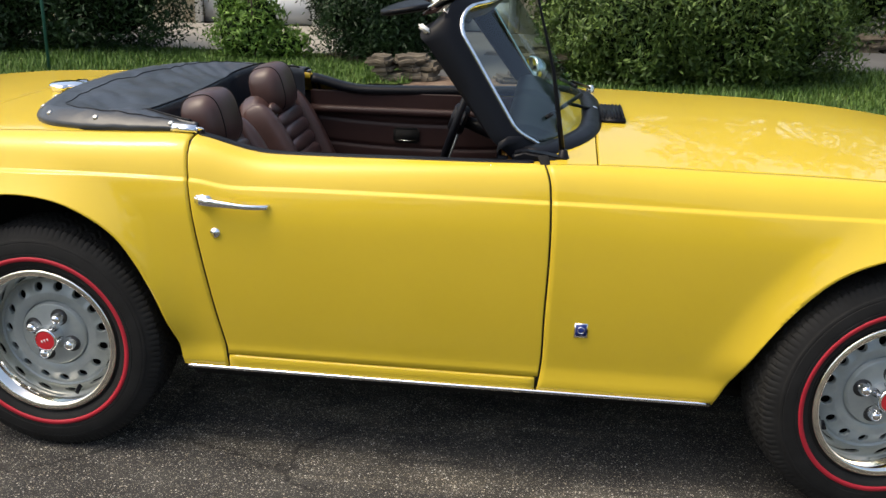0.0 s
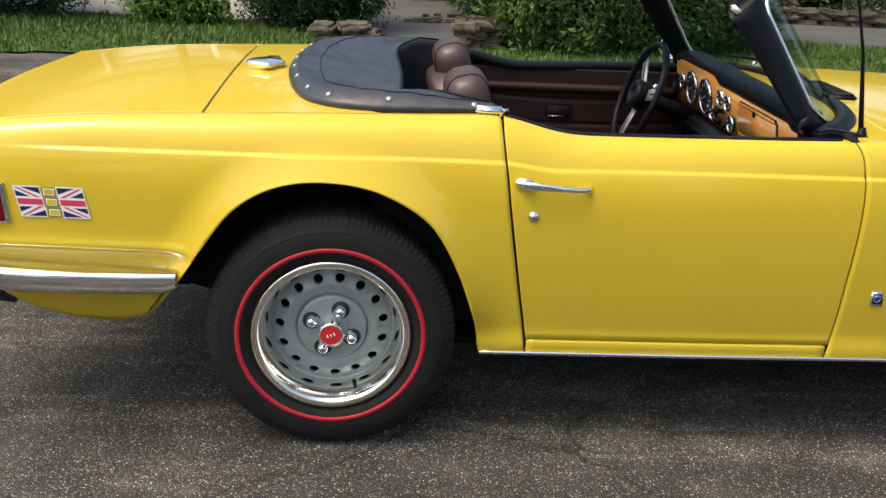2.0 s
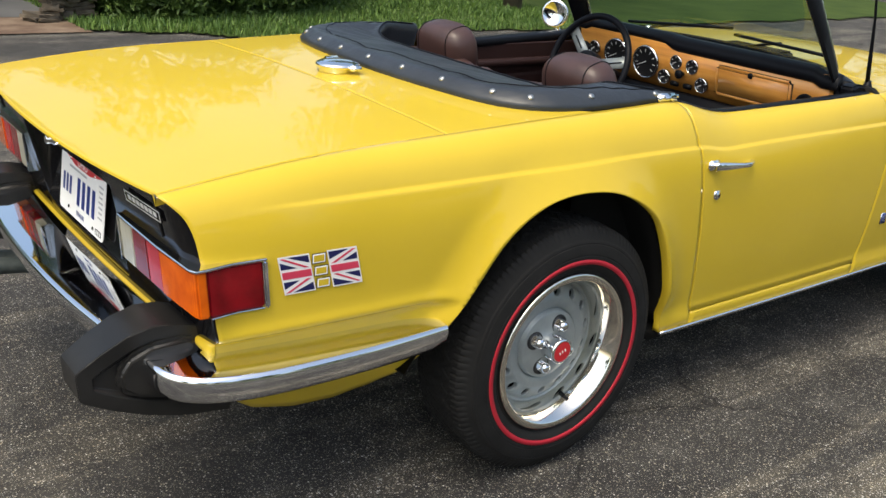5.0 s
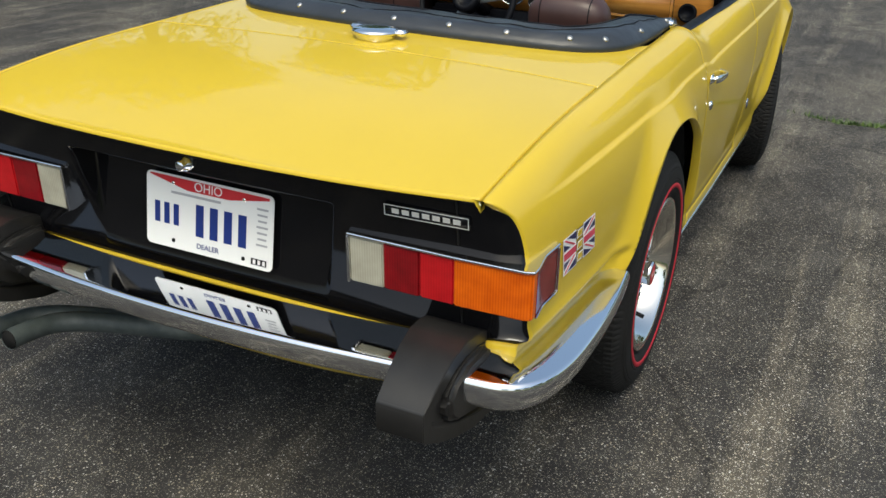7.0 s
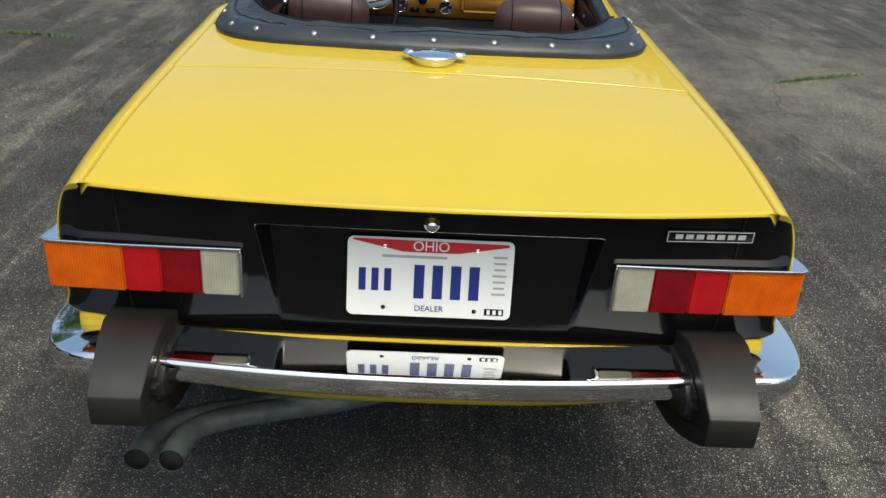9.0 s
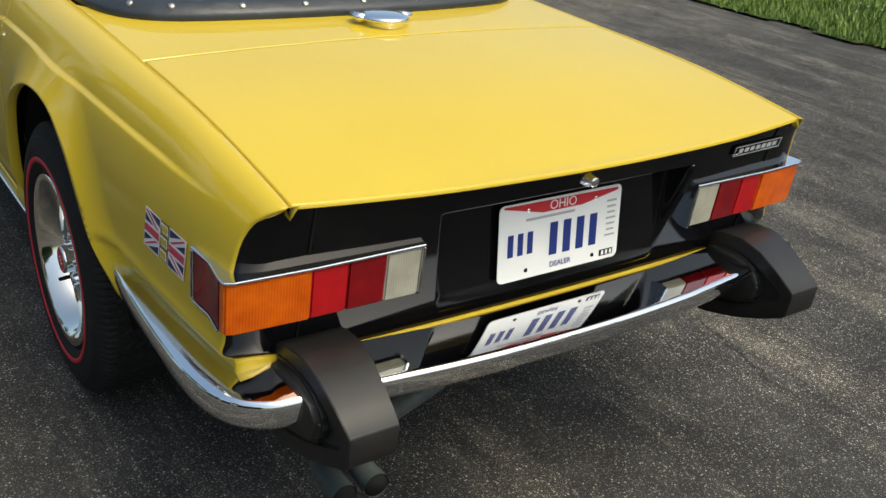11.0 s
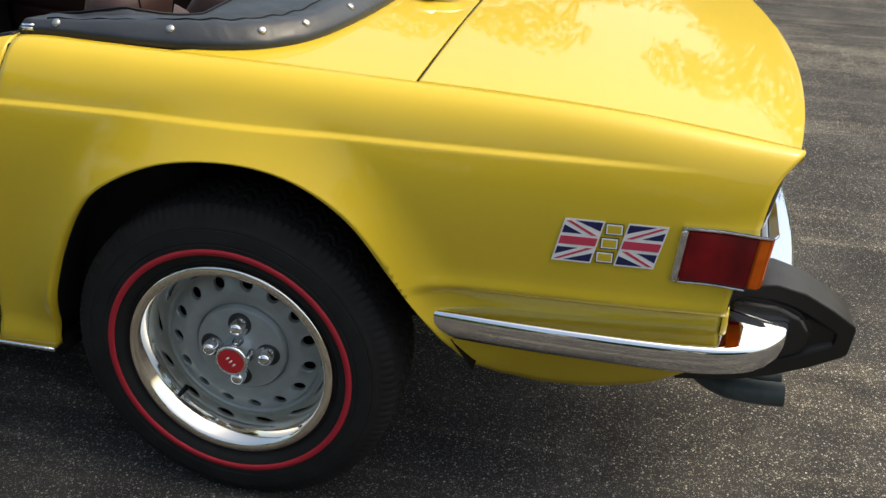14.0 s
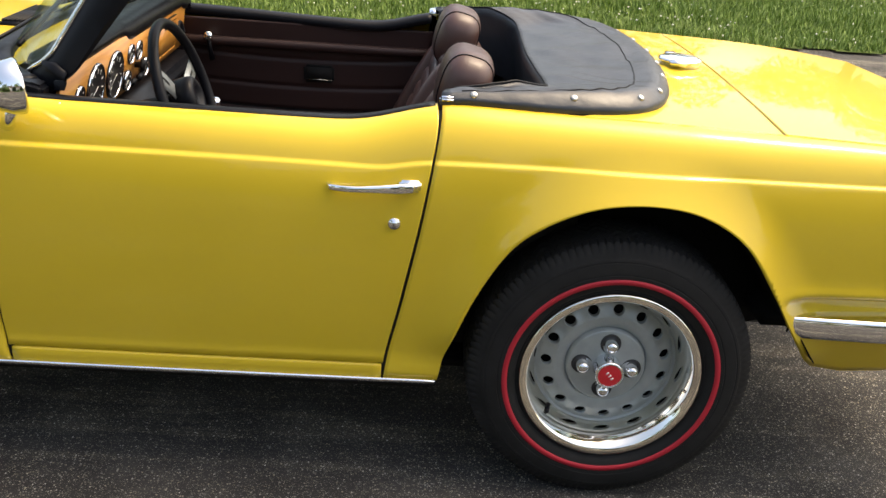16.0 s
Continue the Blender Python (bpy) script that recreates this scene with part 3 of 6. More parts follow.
    part("sill_strip", sweep_mesh("sill_strip", strip, [(-0.004, -0.005), (0.004, -0.005), (0.005, 0.004), (-0.005, 0.004)]), CHROME, sl, "thin bright sill strip")

boot = deck_sheet("boot_lid", lambda y: -0.329, tail, 0.005, 60, YELLOW, drop=0.008)
deck_sheet("rear_deck", lambda y: float(np.interp(abs(y), [0, 0.22, 0.42, 0.52, 0.6], [-0.125, -0.11, -0.07, -0.01, 0.12])), lambda y: -0.322, 0.0, 30, YELLOW)
deck_sheet("bonnet", lambda y: 1.476, lambda y: 2.93, 0.004, 50, YELLOW)
deck_sheet("scuttle", lambda y: 1.345, lambda y: 1.472, 0.0, 10, YELLOW)
# dark strips stand in for shade in the boot-lid gaps; wheel-well structure follows
for s in (-1, 1):
    gap_line = [(x, s * (float(YS(x)) - 0.003), float(ZS(x)) - 0.011) for x in np.linspace(-0.33, -0.955, 40)]
    part("gap_shade_strip", sweep_mesh("gap_shade_strip", gap_line, [(-0.0045, -0.006), (0.0045, -0.006), (0.0045, 0.003), (-0.0045, 0.003)]), DARK, car)
lip_ = [(-0.3255, y, float(deck(-0.3255, y)) - 0.0035) for y in np.linspace(0.592, -0.592, 41)]
part("gap_shade_strip", sweep_mesh("gap_shade_strip", lip_, [(-0.0030, -0.008), (0.0030, -0.008), (0.0030, 0.0), (-0.0030, 0.0)]), DARK, car)
# added dark sheets under the lids, so that their gaps look shaded
deck_sheet("boot_gap_shade", lambda y: -0.20, lambda y: tail(y) + 0.05, 0.0, 20, DARK).location.z = -0.024
deck_sheet("bonnet_gap_shade", lambda y: 1.40, lambda y: 2.90, 0.0, 12, DARK).location.z = -0.024
for s in (-1, 1):
    # dark filler just behind the door edges, in place of the gaps' shade
    for edge in (XD, XF):
        g = []
        for z in np.linspace(0.29, 0.893, 24):
            x = float(edge(z))
            g.append([(x + dx, s * (float(side_y(x, z)) - 0.006), z) for dx in np.linspace(-0.012, 0.012, 4)])
        sheet("door_gap_shade", g, (0, -s * 0.03, 0), DARK, car)
    for cx, lip in ((0.0, LIP_R), (2.24, LIP_F)):
        g = []
        for px, pz in lip[::3]:
            d = Vector((px - cx, pz - 0.30)).normalized() * 0.012
            g.append([(px + d.x, s * y, pz + d.y) for y in np.linspace(0.45, 0.692, 6)])
        sheet("wheel_well", g, (0, 0, 0.004), DARK, car)
        disc = [[(cx + (px - cx) * k, s * 0.45, 0.25 + (pz - 0.25) * k) for k in (0.05, 0.5, 1.03)] for px, pz in lip[::3]]
        sheet("well_wall", disc, (0, -s * 0.004, 0), DARK, car)
box_part("floor_pan", (1.15, 0, 0.245), (2.7, 1.06, 0.05), DARK, car, r=0.02)
box_part("tank_floor", (-0.60, 0, 0.42), (0.46, 1.10, 0.06), DARK, car, r=0.02)
box_part("sill_box", (1.08, -0.62, 0.262), (1.36, 0.08, 0.045), DARK, car, r=0.01)
box_part("sill_box", (1.08, 0.62, 0.262), (1.36, 0.08, 0.045), DARK, car, r=0.01)
box_part("rear_axle", (0, 0, 0.33), (0.10, 1.2, 0.09), DARK, car, r=0.03)
box_part("nose_panel", (2.93, 0, 0.52), (0.05, 1.1, 0.42), BLACK, car, r=0.03)


# ---- wheels ----
def tyre_mesh():
    """Radial tyre: ribbed bead, plain sidewall with fine rings, cut shoulder blocks and a wavy ribbed tread."""
    prof = [(0.205, -0.010), (0.214, -0.004), (0.2155, -0.0052), (0.2175, -0.0022), (0.225, 0.004), (0.2355, 0.0085), (0.2475, 0.0095), (0.2555, 0.0098), (0.2565, 0.0086), (0.2585, 0.0086), (0.2595, 0.0096),
            (0.272, 0.0088), (0.2835, 0.0062), (0.2845, 0.0048), (0.2865, 0.0046), (0.2875, 0.0050), (0.2925, 0.0030), (0.2935, 0.0014)]
    n, v = 480, []
    tread = np.linspace(-0.020, -0.166, 26)
    back = [(0.310, -0.176), (0.29, -0.186), (0.25, -0.190), (0.205, -0.176)]
    total = len(prof) + 4 + len(tread) + len(back)
    for k in range(n):
        a = 2 * math.pi * k / n
        cut = k % 4 == 0
        half = (k + 2) % 4 == 0
        ring = list(prof)
        ring += [(0.2980, -0.0022 if half else -0.0008), (0.3045, -0.0055 if cut else -0.0035), (0.3120, -0.0102 if cut else -0.0080), (0.3190, -0.0150 if cut else -0.0130)]
        wave = 1.6 * math.sin(2 * math.pi * k / 10)
        for j, h in enumerate(tread):
            edge = min(j, 25 - j)
            r = 0.3245 + 0.0055 * (1 - ((h + 0.093) / 0.077) ** 2)
            groove = (edge < 3 and cut) or (4 <= j <= 21 and (j + round(wave)) % 5 == 0)
            ring.append((r - (0.0040 if groove else 0.0), h))
        ring += back
        v += [(r * math.cos(a), -h, r * math.sin(a)) for r, h in ring]
    me = mesh_of("tyre", v, [tuple(reversed(f)) for f in grid_faces(n, total, wrap_n=True)])
    return crisp(me, 28)


def wheel_disc_mesh():
    """Silver disc with a ring of oval holes, a flat boss and a rolled centre."""
    v, f = [], []
    holes, m = 15, 24

    def height(r):
        return float(np.interp(r, [0, 0.045, 0.086, 0.0910, 0.0925, 0.0945, 0.096, 0.105, 0.121, 0.155, 0.162, 0.168], [-0.048, -0.049, -0.054, -0.056, -0.074, -0.074, -0.064, -0.060, -0.060, -0.076, -0.083, -0.074]))
    for k in range(holes):
        a0, half = 2 * math.pi * (k + 0.5) / holes, math.pi / holes
        start = len(v)
        for j in range(m):
            t = 2 * math.pi * j / m
            c, s = math.cos(t), math.sin(t)
            q = max(abs(c), abs(s))
            r, a = 0.138 + 0.017 * c / q, a0 + half * s / q
            v.append((r * math.cos(a), -height(r), r * math.sin(a)))
        for rr, dz in ((1.12, 0.0), (1.0, 0.001), (0.94, -0.004), (0.92, -0.012)):
            for j in range(m):
                t = 2 * math.pi * j / m
                r, a = 0.138 + 0.0130 * rr * math.cos(t), a0 + 0.0135 * rr * math.sin(t) / 0.138
                v.append((r * math.cos(a), -(height(r) + dz), r * math.sin(a)))
        for lay in range(4):
            for j in range(m):
                p, q2 = start + lay * m + j, start + lay * m + (j + 1) % m
                f.append((p, q2, q2 + m, p + m))
    ringn = holes * 10
    for radii in ([0.121, 0.114, 0.105, 0.099, 0.0965, 0.096, 0.0945, 0.0925, 0.0910, 0.086, 0.06, 0.045, 0.0], [0.155, 0.158, 0.162, 0.165, 0.168]):
        start = len(v)
        for r in radii:
            for k in range(ringn):
                a = 2 * math.pi * k / ringn
                v.append((r * math.cos(a), -height(r), r * math.sin(a)))
        for i in range(len(radii) - 1):
            for k in range(ringn):
                p, q2 = start + i * ringn + k, start + i * ringn + (k + 1) % ringn
                f.append((p, q2, q2 + ringn, p + ringn))
    bm = bmesh.new()
    vs = [bm.verts.new(p) for p in v]
    for q in f:
        try:
            bm.faces.new([vs[i] for i in q])
        except ValueError:
            pass
    bmesh.ops.remove_doubles(bm, verts=bm.verts, dist=2e-5)
    bmesh.ops.recalc_face_normals(bm, faces=bm.faces)
    for q in bm.faces:
        q.smooth = True
    me = bpy.data.meshes.new("wheel")
    bm.to_mesh(me)
    bm.free()
    return me


W_TYRE, W_DISC = tyre_mesh(), wheel_disc_mesh()
W_RIM = lathe_mesh("rim", [(0.196, -0.10), (0.168, -0.10), (0.166, -0.085), (0.1655, -0.068), (0.1665, -0.054), (0.170, -0.040), (0.1755, -0.026), (0.182, -0.013), (0.1875, -0.004), (0.1905, 0.0005), (0.1930, 0.0025), (0.2045, 0.0035), (0.208, 0.001), (0.209, -0.005), (0.207, -0.014)], 96, "y")
W_LINE = lathe_mesh("red_stripe", [(0.2350, 0.0080), (0.2355, 0.0102), (0.2470, 0.0108), (0.2475, 0.0090)], 128, "y")
W_CAP = lathe_mesh("centre_cap", [(0.0335, -0.060), (0.0335, -0.012), (0.0325, -0.007), (0.0285, -0.0045), (0.0270, -0.0055)], 40, "y")
W_BADGE = lathe_mesh("cap_badge", [(0.0275, -0.0058), (0.0, -0.0045)], 40, "y")
W_NUT = lathe_mesh("wheel_nut", [(0.018, -0.060), (0.0175, -0.050), (0.0145, -0.047), (0.0145, -0.034), (0.0110, -0.027), (0.005, -0.0245), (0, -0.024)], 18, "y")
# ring laid on the disc; its dark colour replaces a dimple's shade
W_NUTSHADE = lathe_mesh("nut_shade_ring", [(0.0245, -0.0535), (0.0235, -0.0488), (0.0205, -0.0490), (0.0140, -0.0515)], 24, "y")
W_DRUM = lathe_mesh("brake_drum", [(0, -0.10), (0.165, -0.10), (0.165, -0.17)], 32, "y")
W_VALVE = tube_mesh("valve", [(0.0, 0.052, -0.166), (0.0, 0.036, -0.170), (0.0, 0.024, -0.173)], [0.006, 0.005, 0.004], 10)
W_BAR = rbox(0.0034, 0.0016, 0.008, 0.0004)
W_BARM = bpy.data.meshes.new("badge_bar")
W_BAR.to_mesh(W_BARM)
W_BAR.free()


def wheel(x, s, spin, out=0.662, steer=0):
    """One road wheel; its face is turned to the outside of the car."""
    m = pose(x, s * (out + 0.045), 0.330, 0, 0, (0 if s < 0 else 180) + steer) @ pose(0, 0, 0, 0, spin, 0)
    w = part("wheel", W_DISC, SILVER, car, "silver painted steel wheel disc with round holes", m)
    part("tyre", W_TYRE, RUBBER, w, "black treaded rubber tyre")
    part("red_stripe", W_LINE, REDLINE, w)
    part("rim", W_RIM, STEEL, w, "polished bright trim rim")
    part("brake_drum", W_DRUM, DARK, w)
    cap = part("centre_cap", W_CAP, CHROME, w, "chrome ringed cap with red face")
    part("cap_badge", W_BADGE, REDPRINT, w)
    for k in (-1, 0, 1):
        part("badge_bar", W_BARM, WHITE, w, m=pose(0.009 * k, 0.0045, 0))
    for k in range(4):
        a = radians(45 + 90 * k)
        p = pose(0.0575 * math.cos(a), 0, 0.0575 * math.sin(a))
        part("wheel_nut", W_NUT, CHROME, w, m=p)
        part("nut_shade_ring", W_NUTSHADE, NUT_SHADE, w, m=p)
    part("valve", W_VALVE, TRIM, w)
    return w


wheel(0.005, -1, -22, 0.672)
wheel(0.005, 1, 48, 0.672)
wheel(2.24, -1, 62, steer=12)
wheel(2.24, 1, 10, steer=12)

# ---- tail ----


def panel_x(y, z):
    """Tail panel: shallow recess for the plate, rounded away at the corners."""
    x = -0.948 - 0.014 * (1 - (y / 0.6) ** 2) + 0.22 * (0.775 - z)
    rec = float(step((0.312 - 0.16 * (0.752 - z) - abs(y)) / 0.016) * step((0.762 - z) / 0.014) * step((z - 0.535) / 0.02))
    x += rec * (-0.9035 + 0.10 * (z - 0.652) - x)
    zz = min(max(z, 0.50), 0.83)
    xe = float(XE(zz))
    ye = float(side_y(xe, zz)) - 0.0035
    u = min(max((abs(y) - ye + 0.055) / 0.055, 0), 1)
    return x + (xe - 0.002 - x) * u * u


g = []
for z in np.concatenate([np.linspace(0.820, 0.774, 8), np.linspace(0.771, 0.738, 24), np.linspace(0.733, 0.572, 34), np.linspace(0.568, 0.510, 26)]):
    zz = min(max(z, 0.50), 0.83)
    ye = float(side_y(float(XE(zz)), zz)) - 0.0035
    vs_ = np.unique(np.concatenate([np.linspace(-1, 1, 31), np.linspace(0.40, 0.54, 64), -np.linspace(0.40, 0.54, 64), np.linspace(0.90, 1, 9), -np.linspace(0.90, 1, 9)]))
    g.append([(panel_x(v * ye, z), v * ye, z) for v in vs_])
rear_panel = sheet("rear_panel", g, (0.03, 0, 0), BLACK, car, "gloss black recessed tail panel")
for s in (-1, 1):
    for z0, z1, n in ((0.818, 0.730, 10), (0.600, 0.530, 8)):
        seam_ = [(panel_x(0.552, z) - 0.0012, s * 0.552, z) for z in np.linspace(z0, z1, n)]
        part("panel_seam", tube_mesh("panel_seam", seam_, 0.0022, 6), DARK, rear_panel)
g = []
for dx, t in ((-0.02, 1.0), (0.003, 1.0), (0.006, 0.85), (0.007, 0.5), (0.006, 0.15), (0.004, 0.0), (-0.02, -0.03)):
    row = []
    for y in np.linspace(-0.655, 0.655, 81):
        hi = 0.5165 + 0.022 * float(step((abs(y) - 0.50) / 0.13))
        row.append((panel_x(y, max(0.505, hi - 0.01)) - dx - 0.003, y, 0.5075 + (hi - 0.5075) * t))
    g.append(row)
sheet("lower_flange", g, (0.01, 0, 0), YELLOW, car)
# yellow valance under the bumper
g = []
for t in np.linspace(0, 1, 14):
    a = t * 1.45
    g.append([(-0.945 + 0.085 * (1 - math.cos(a)) - 0.015 * (1 - (y / 0.6) ** 2) + 0.05 * abs(y / 0.62) ** 3, y, 0.490 - 0.125 * math.sin(a) + 0.035 * abs(y / 0.62) ** 3) for y in np.linspace(-0.64, 0.64, 41)])
sheet("rear_valance", g, (0.02, 0, 0.0), YELLOW, car)



def plate_blank(w, h, d, r):
    """A thin pressed plate with rounded corners."""
    bm = bmesh.new()
    vs = []
    for cx, cy, a0 in ((1, 1, 0), (-1, 1, 90), (-1, -1, 180), (1, -1, 270)):
        for k in range(7):
            a = radians(a0 + 15 * k)
            vs.append(bm.verts.new((cx * (w / 2 - r) + r * math.cos(a), cy * (h / 2 - r) + r * math.sin(a), -d / 2)))
    f = bm.faces.new(vs)
    e = bmesh.ops.extrude_face_region(bm, geom=[f])
    bmesh.ops.translate(bm, verts=[q for q in e["geom"] if isinstance(q, bmesh.types.BMVert)], vec=(0, 0, d))
    bmesh.ops.recalc_face_normals(bm, faces=bm.faces)
    return bm


# number plate: characters stand as plain bars
plate = part("number_plate", plate_blank(0.306, 0.153, 0.002, 0.012), WHITE, rear_panel, "white enamel number plate with red band and blue bars", pose(-0.9165, -0.003, 0.652, 0, 0, 0) @ Matrix(((0, 0, -1, 0), (-1, 0, 0, 0), (0, 1, 0, 0), (0, 0, 0, 1))) @ pose(0, 0, 0, -6, 0, 0))


def flat(name, pts, mat, parent, z=0.0016, label=""):
    bm = bmesh.new()
    vs = [bm.verts.new((x, y, z)) for x, y in pts]
    f = bm.faces.new(vs)
    r = bmesh.ops.extrude_face_region(bm, geom=[f])
    bmesh.ops.translate(bm, verts=[q for q in r["geom"] if isinstance(q, bmesh.types.BMVert)], vec=(0, 0, 0.0004))
    bmesh.ops.recalc_face_normals(bm, faces=bm.faces)
    return part(name, bm, mat, parent, label)


def bar(name, x, y, w, h, mat, parent, z=0.0016):
    return flat(name, [(x - w / 2, y - h / 2), (x + w / 2, y - h / 2), (x + w / 2, y + h / 2), (x - w / 2, y + h / 2)], mat, parent, z)


def writing(name, body, size, x, y, mat, parent, z=0.0022):
    c = bpy.data.curves.new(name, "FONT")
    c.body, c.size, c.align_x, c.align_y, c.extrude = body, size, "CENTER", "CENTER", 0.0002
    ob = new(name, c)
    me = bpy.data.meshes.new_from_object(ob.evaluated_get(bpy.context.evaluated_depsgraph_get()))
    bpy.data.objects.remove(ob)
    me.materials.clear()
    return part(name, me, mat, parent, m=pose(x, y, z))


flat("red_band", [(-0.143, 0.070), (-0.05, 0.050), (0.05, 0.050), (0.143, 0.066), (0.143, 0.071), (-0.143, 0.073)], REDPRINT, plate)
writing("state_name", "OHIO", 0.026, 0, 0.061, WHITE, plate)
writing("plate_word", "DEALER", 0.0155, 0, -0.060, BLUE, plate)
for k in range(3):
    bar("plate_bar", -0.125 + 0.0235 * k, -0.005, 0.013, 0.044, BLUE, plate)
for k in range(4):
    bar("plate_bar", -0.020 + 0.034 * k, -0.007, 0.019, 0.066, BLUE, plate)
for k in range(7):
    bar("print_bar", 0.128, 0.046 - 0.012 * k, 0.026 - 0.003 * (k % 3), 0.004, GREYPRINT, plate)
bar("print_bar", -0.03, 0.041, 0.12, 0.005, GREYPRINT, plate)
bar("sticker", 0.122, -0.062, 0.036, 0.013, TRIM, plate)
for k in range(3):
    bar("sticker_bar", 0.112 + 0.011 * k, -0.062, 0.006, 0.009, WHITE, plate, 0.0022)
for x, y in ((-0.085, 0.060), (0.085, 0.058), (-0.085, -0.060), (0.085, -0.062)):
    part("plate_screw", lathe_mesh("plate_screw", [(0.0045, 0.0008), (0.0035, 0.0028), (0, 0.003)], 12), STEEL if y > 0 else DARK, plate, m=pose(x, y, 0))

lock = part("boot_lock", lathe_mesh("boot_lock", [(0, 0.018), (0.008, 0.018), (0.010, 0.016), (0.010, 0.004), (0.014, 0.002), (0.014, -0.012)], 28, "y"), CHROME, rear_panel, "round chrome push lock", pose(-0.972, 0, 0.783, 0, 0, -90))
badge = part("tail_badge", rbox(0.160, 0.024, 0.004, 0.0015), BLACK, rear_panel, "slim black badge with bright edge", pose(-0.9565, -0.496, 0.7765, 0, 0, 0) @ Matrix(((0, 0, -1, 0), (-1, 0, 0, 0), (0, 1, 0, 0), (0, 0, 0, 1))) @ pose(0, 0, 0, 12, 2.5, 0.5))
for y in (-0.0105, 0.0105):
    bar("badge_edge", 0, y, 0.157, 0.0016, ALLOY, badge, 0.0022)
for x in (-0.0775, 0.0775):
    bar("badge_edge", x, 0, 0.0016, 0.0215, ALLOY, badge, 0.0022)
for k in range(7):
    bar("badge_bar", -0.057 + 0.019 * k, 0, 0.0135, 0.0098, ALLOY, badge, 0.0022)


def rear_light(s):
    """Wrap-round tail lamp: clear, two red and amber lenses, a red side lens, bright frame."""
    lamp = part("rear_light", rbox(0.04, 0.345, 0.088, 0.006), TRIM, car, "wrap-round tail lamp with clear, red and amber lenses", pose(-0.900, s * 0.505, 0.660))

    def along(x):
        return float(side_y(x, 0.66))

    def block_of(name, plan, z0, z1, mat, label="", edge=0.003):
        """A solid from its plan (x, half-width), leaning with the panel, its edges rounded."""
        bm = bmesh.new()
        f = bm.faces.new([bm.verts.new((x + 0.900, s * (y - 0.505), z0 - 0.660)) for x, y in plan])
        e = bmesh.ops.extrude_face_region(bm, geom=[f])
        bmesh.ops.translate(bm, verts=[q for q in e["geom"] if isinstance(q, bmesh.types.BMVert)], vec=(0, 0, z1 - z0))
        for q in bm.verts:
            q.co.x -= 0.085 * q.co.z
        bmesh.ops.recalc_face_normals(bm, faces=bm.faces)
        bmesh.ops.bevel(bm, geom=bm.edges[:], offset=edge, segments=2, affect="EDGES")
        me = bpy.data.meshes.new(name)
        bm.to_mesh(me)
        bm.free()
        return part(name, crisp(me, 40), mat, lamp, label)

    def straight(y0, y1):
        return [(-0.9475 + 0.003 * (y - 0.338) / 0.21, y) for y in (y0, y1)] + [(-0.912, y1), (-0.912, y0)]
    zb, zt = 0.6125, 0.7055
    block_of("clear_lens", straight(0.342, 0.4098), zb, zt, WHITELENS, "clear reversing lens")
    block_of("red_lens", straight(0.4103, 0.4818), zb, zt, REDLENS, "dark red stop lens")
    block_of("red_lens", straight(0.4823, 0.5478), zb, zt, BRIGHTRED, "bright red reflector lens")
    block_of("amber_lens", [(-0.9465, 0.5483), (-0.9400, 0.676), (-0.9340, 0.6905), (-0.9140, 0.6905), (-0.9140, 0.655), (-0.9090, 0.5483)], zb, zt, AMBER, "ribbed amber lens")
    block_of("side_lens", [(-0.9135, 0.6900), (-0.86, along(-0.86) + 0.006), (-0.803, along(-0.803) + 0.005), (-0.803, along(-0.803) - 0.015), (-0.9135, 0.655)], zb, zt, REDLENS, "dark red side lens")
    rim = [(-0.9505, 0.336), (-0.9500, 0.548), (-0.9435, 0.679), (-0.9360, 0.6945), (-0.9135, 0.6940), (-0.86, along(-0.86) + 0.0085), (-0.792, along(-0.792) + 0.0070)]
    back = [(-0.792, along(-0.792) - 0.012), (-0.86, along(-0.86) - 0.012), (-0.906, 0.655), (-0.912, 0.548), (-0.912, 0.336)]
    block_of("chrome_frame", rim + back, 0.7060, 0.7115, CHROME, edge=0.0018)
    block_of("chrome_frame", [(-0.9505, 0.336), (-0.9505, 0.3415), (-0.905, 0.3415), (-0.905, 0.336)], 0.609, 0.7058, CHROME, edge=0.0018)
    block_of("chrome_frame", [(-0.8025, along(-0.8025) + 0.0080), (-0.792, along(-0.792) + 0.0070), (-0.792, along(-0.792) - 0.012), (-0.8025, along(-0.8025) - 0.012)], 0.609, 0.7058, CHROME, edge=0.003)
    block_of("chrome_frame", [(-0.9125, 0.6925), (-0.86, along(-0.86) + 0.0078), (-0.8028, along(-0.8028) + 0.0068), (-0.8028, along(-0.8028) - 0.012), (-0.9125, 0.655)], 0.6085, 0.6120, CHROME, edge=0.0012)
    return lamp


rear_light(-1)
rear_light(1)

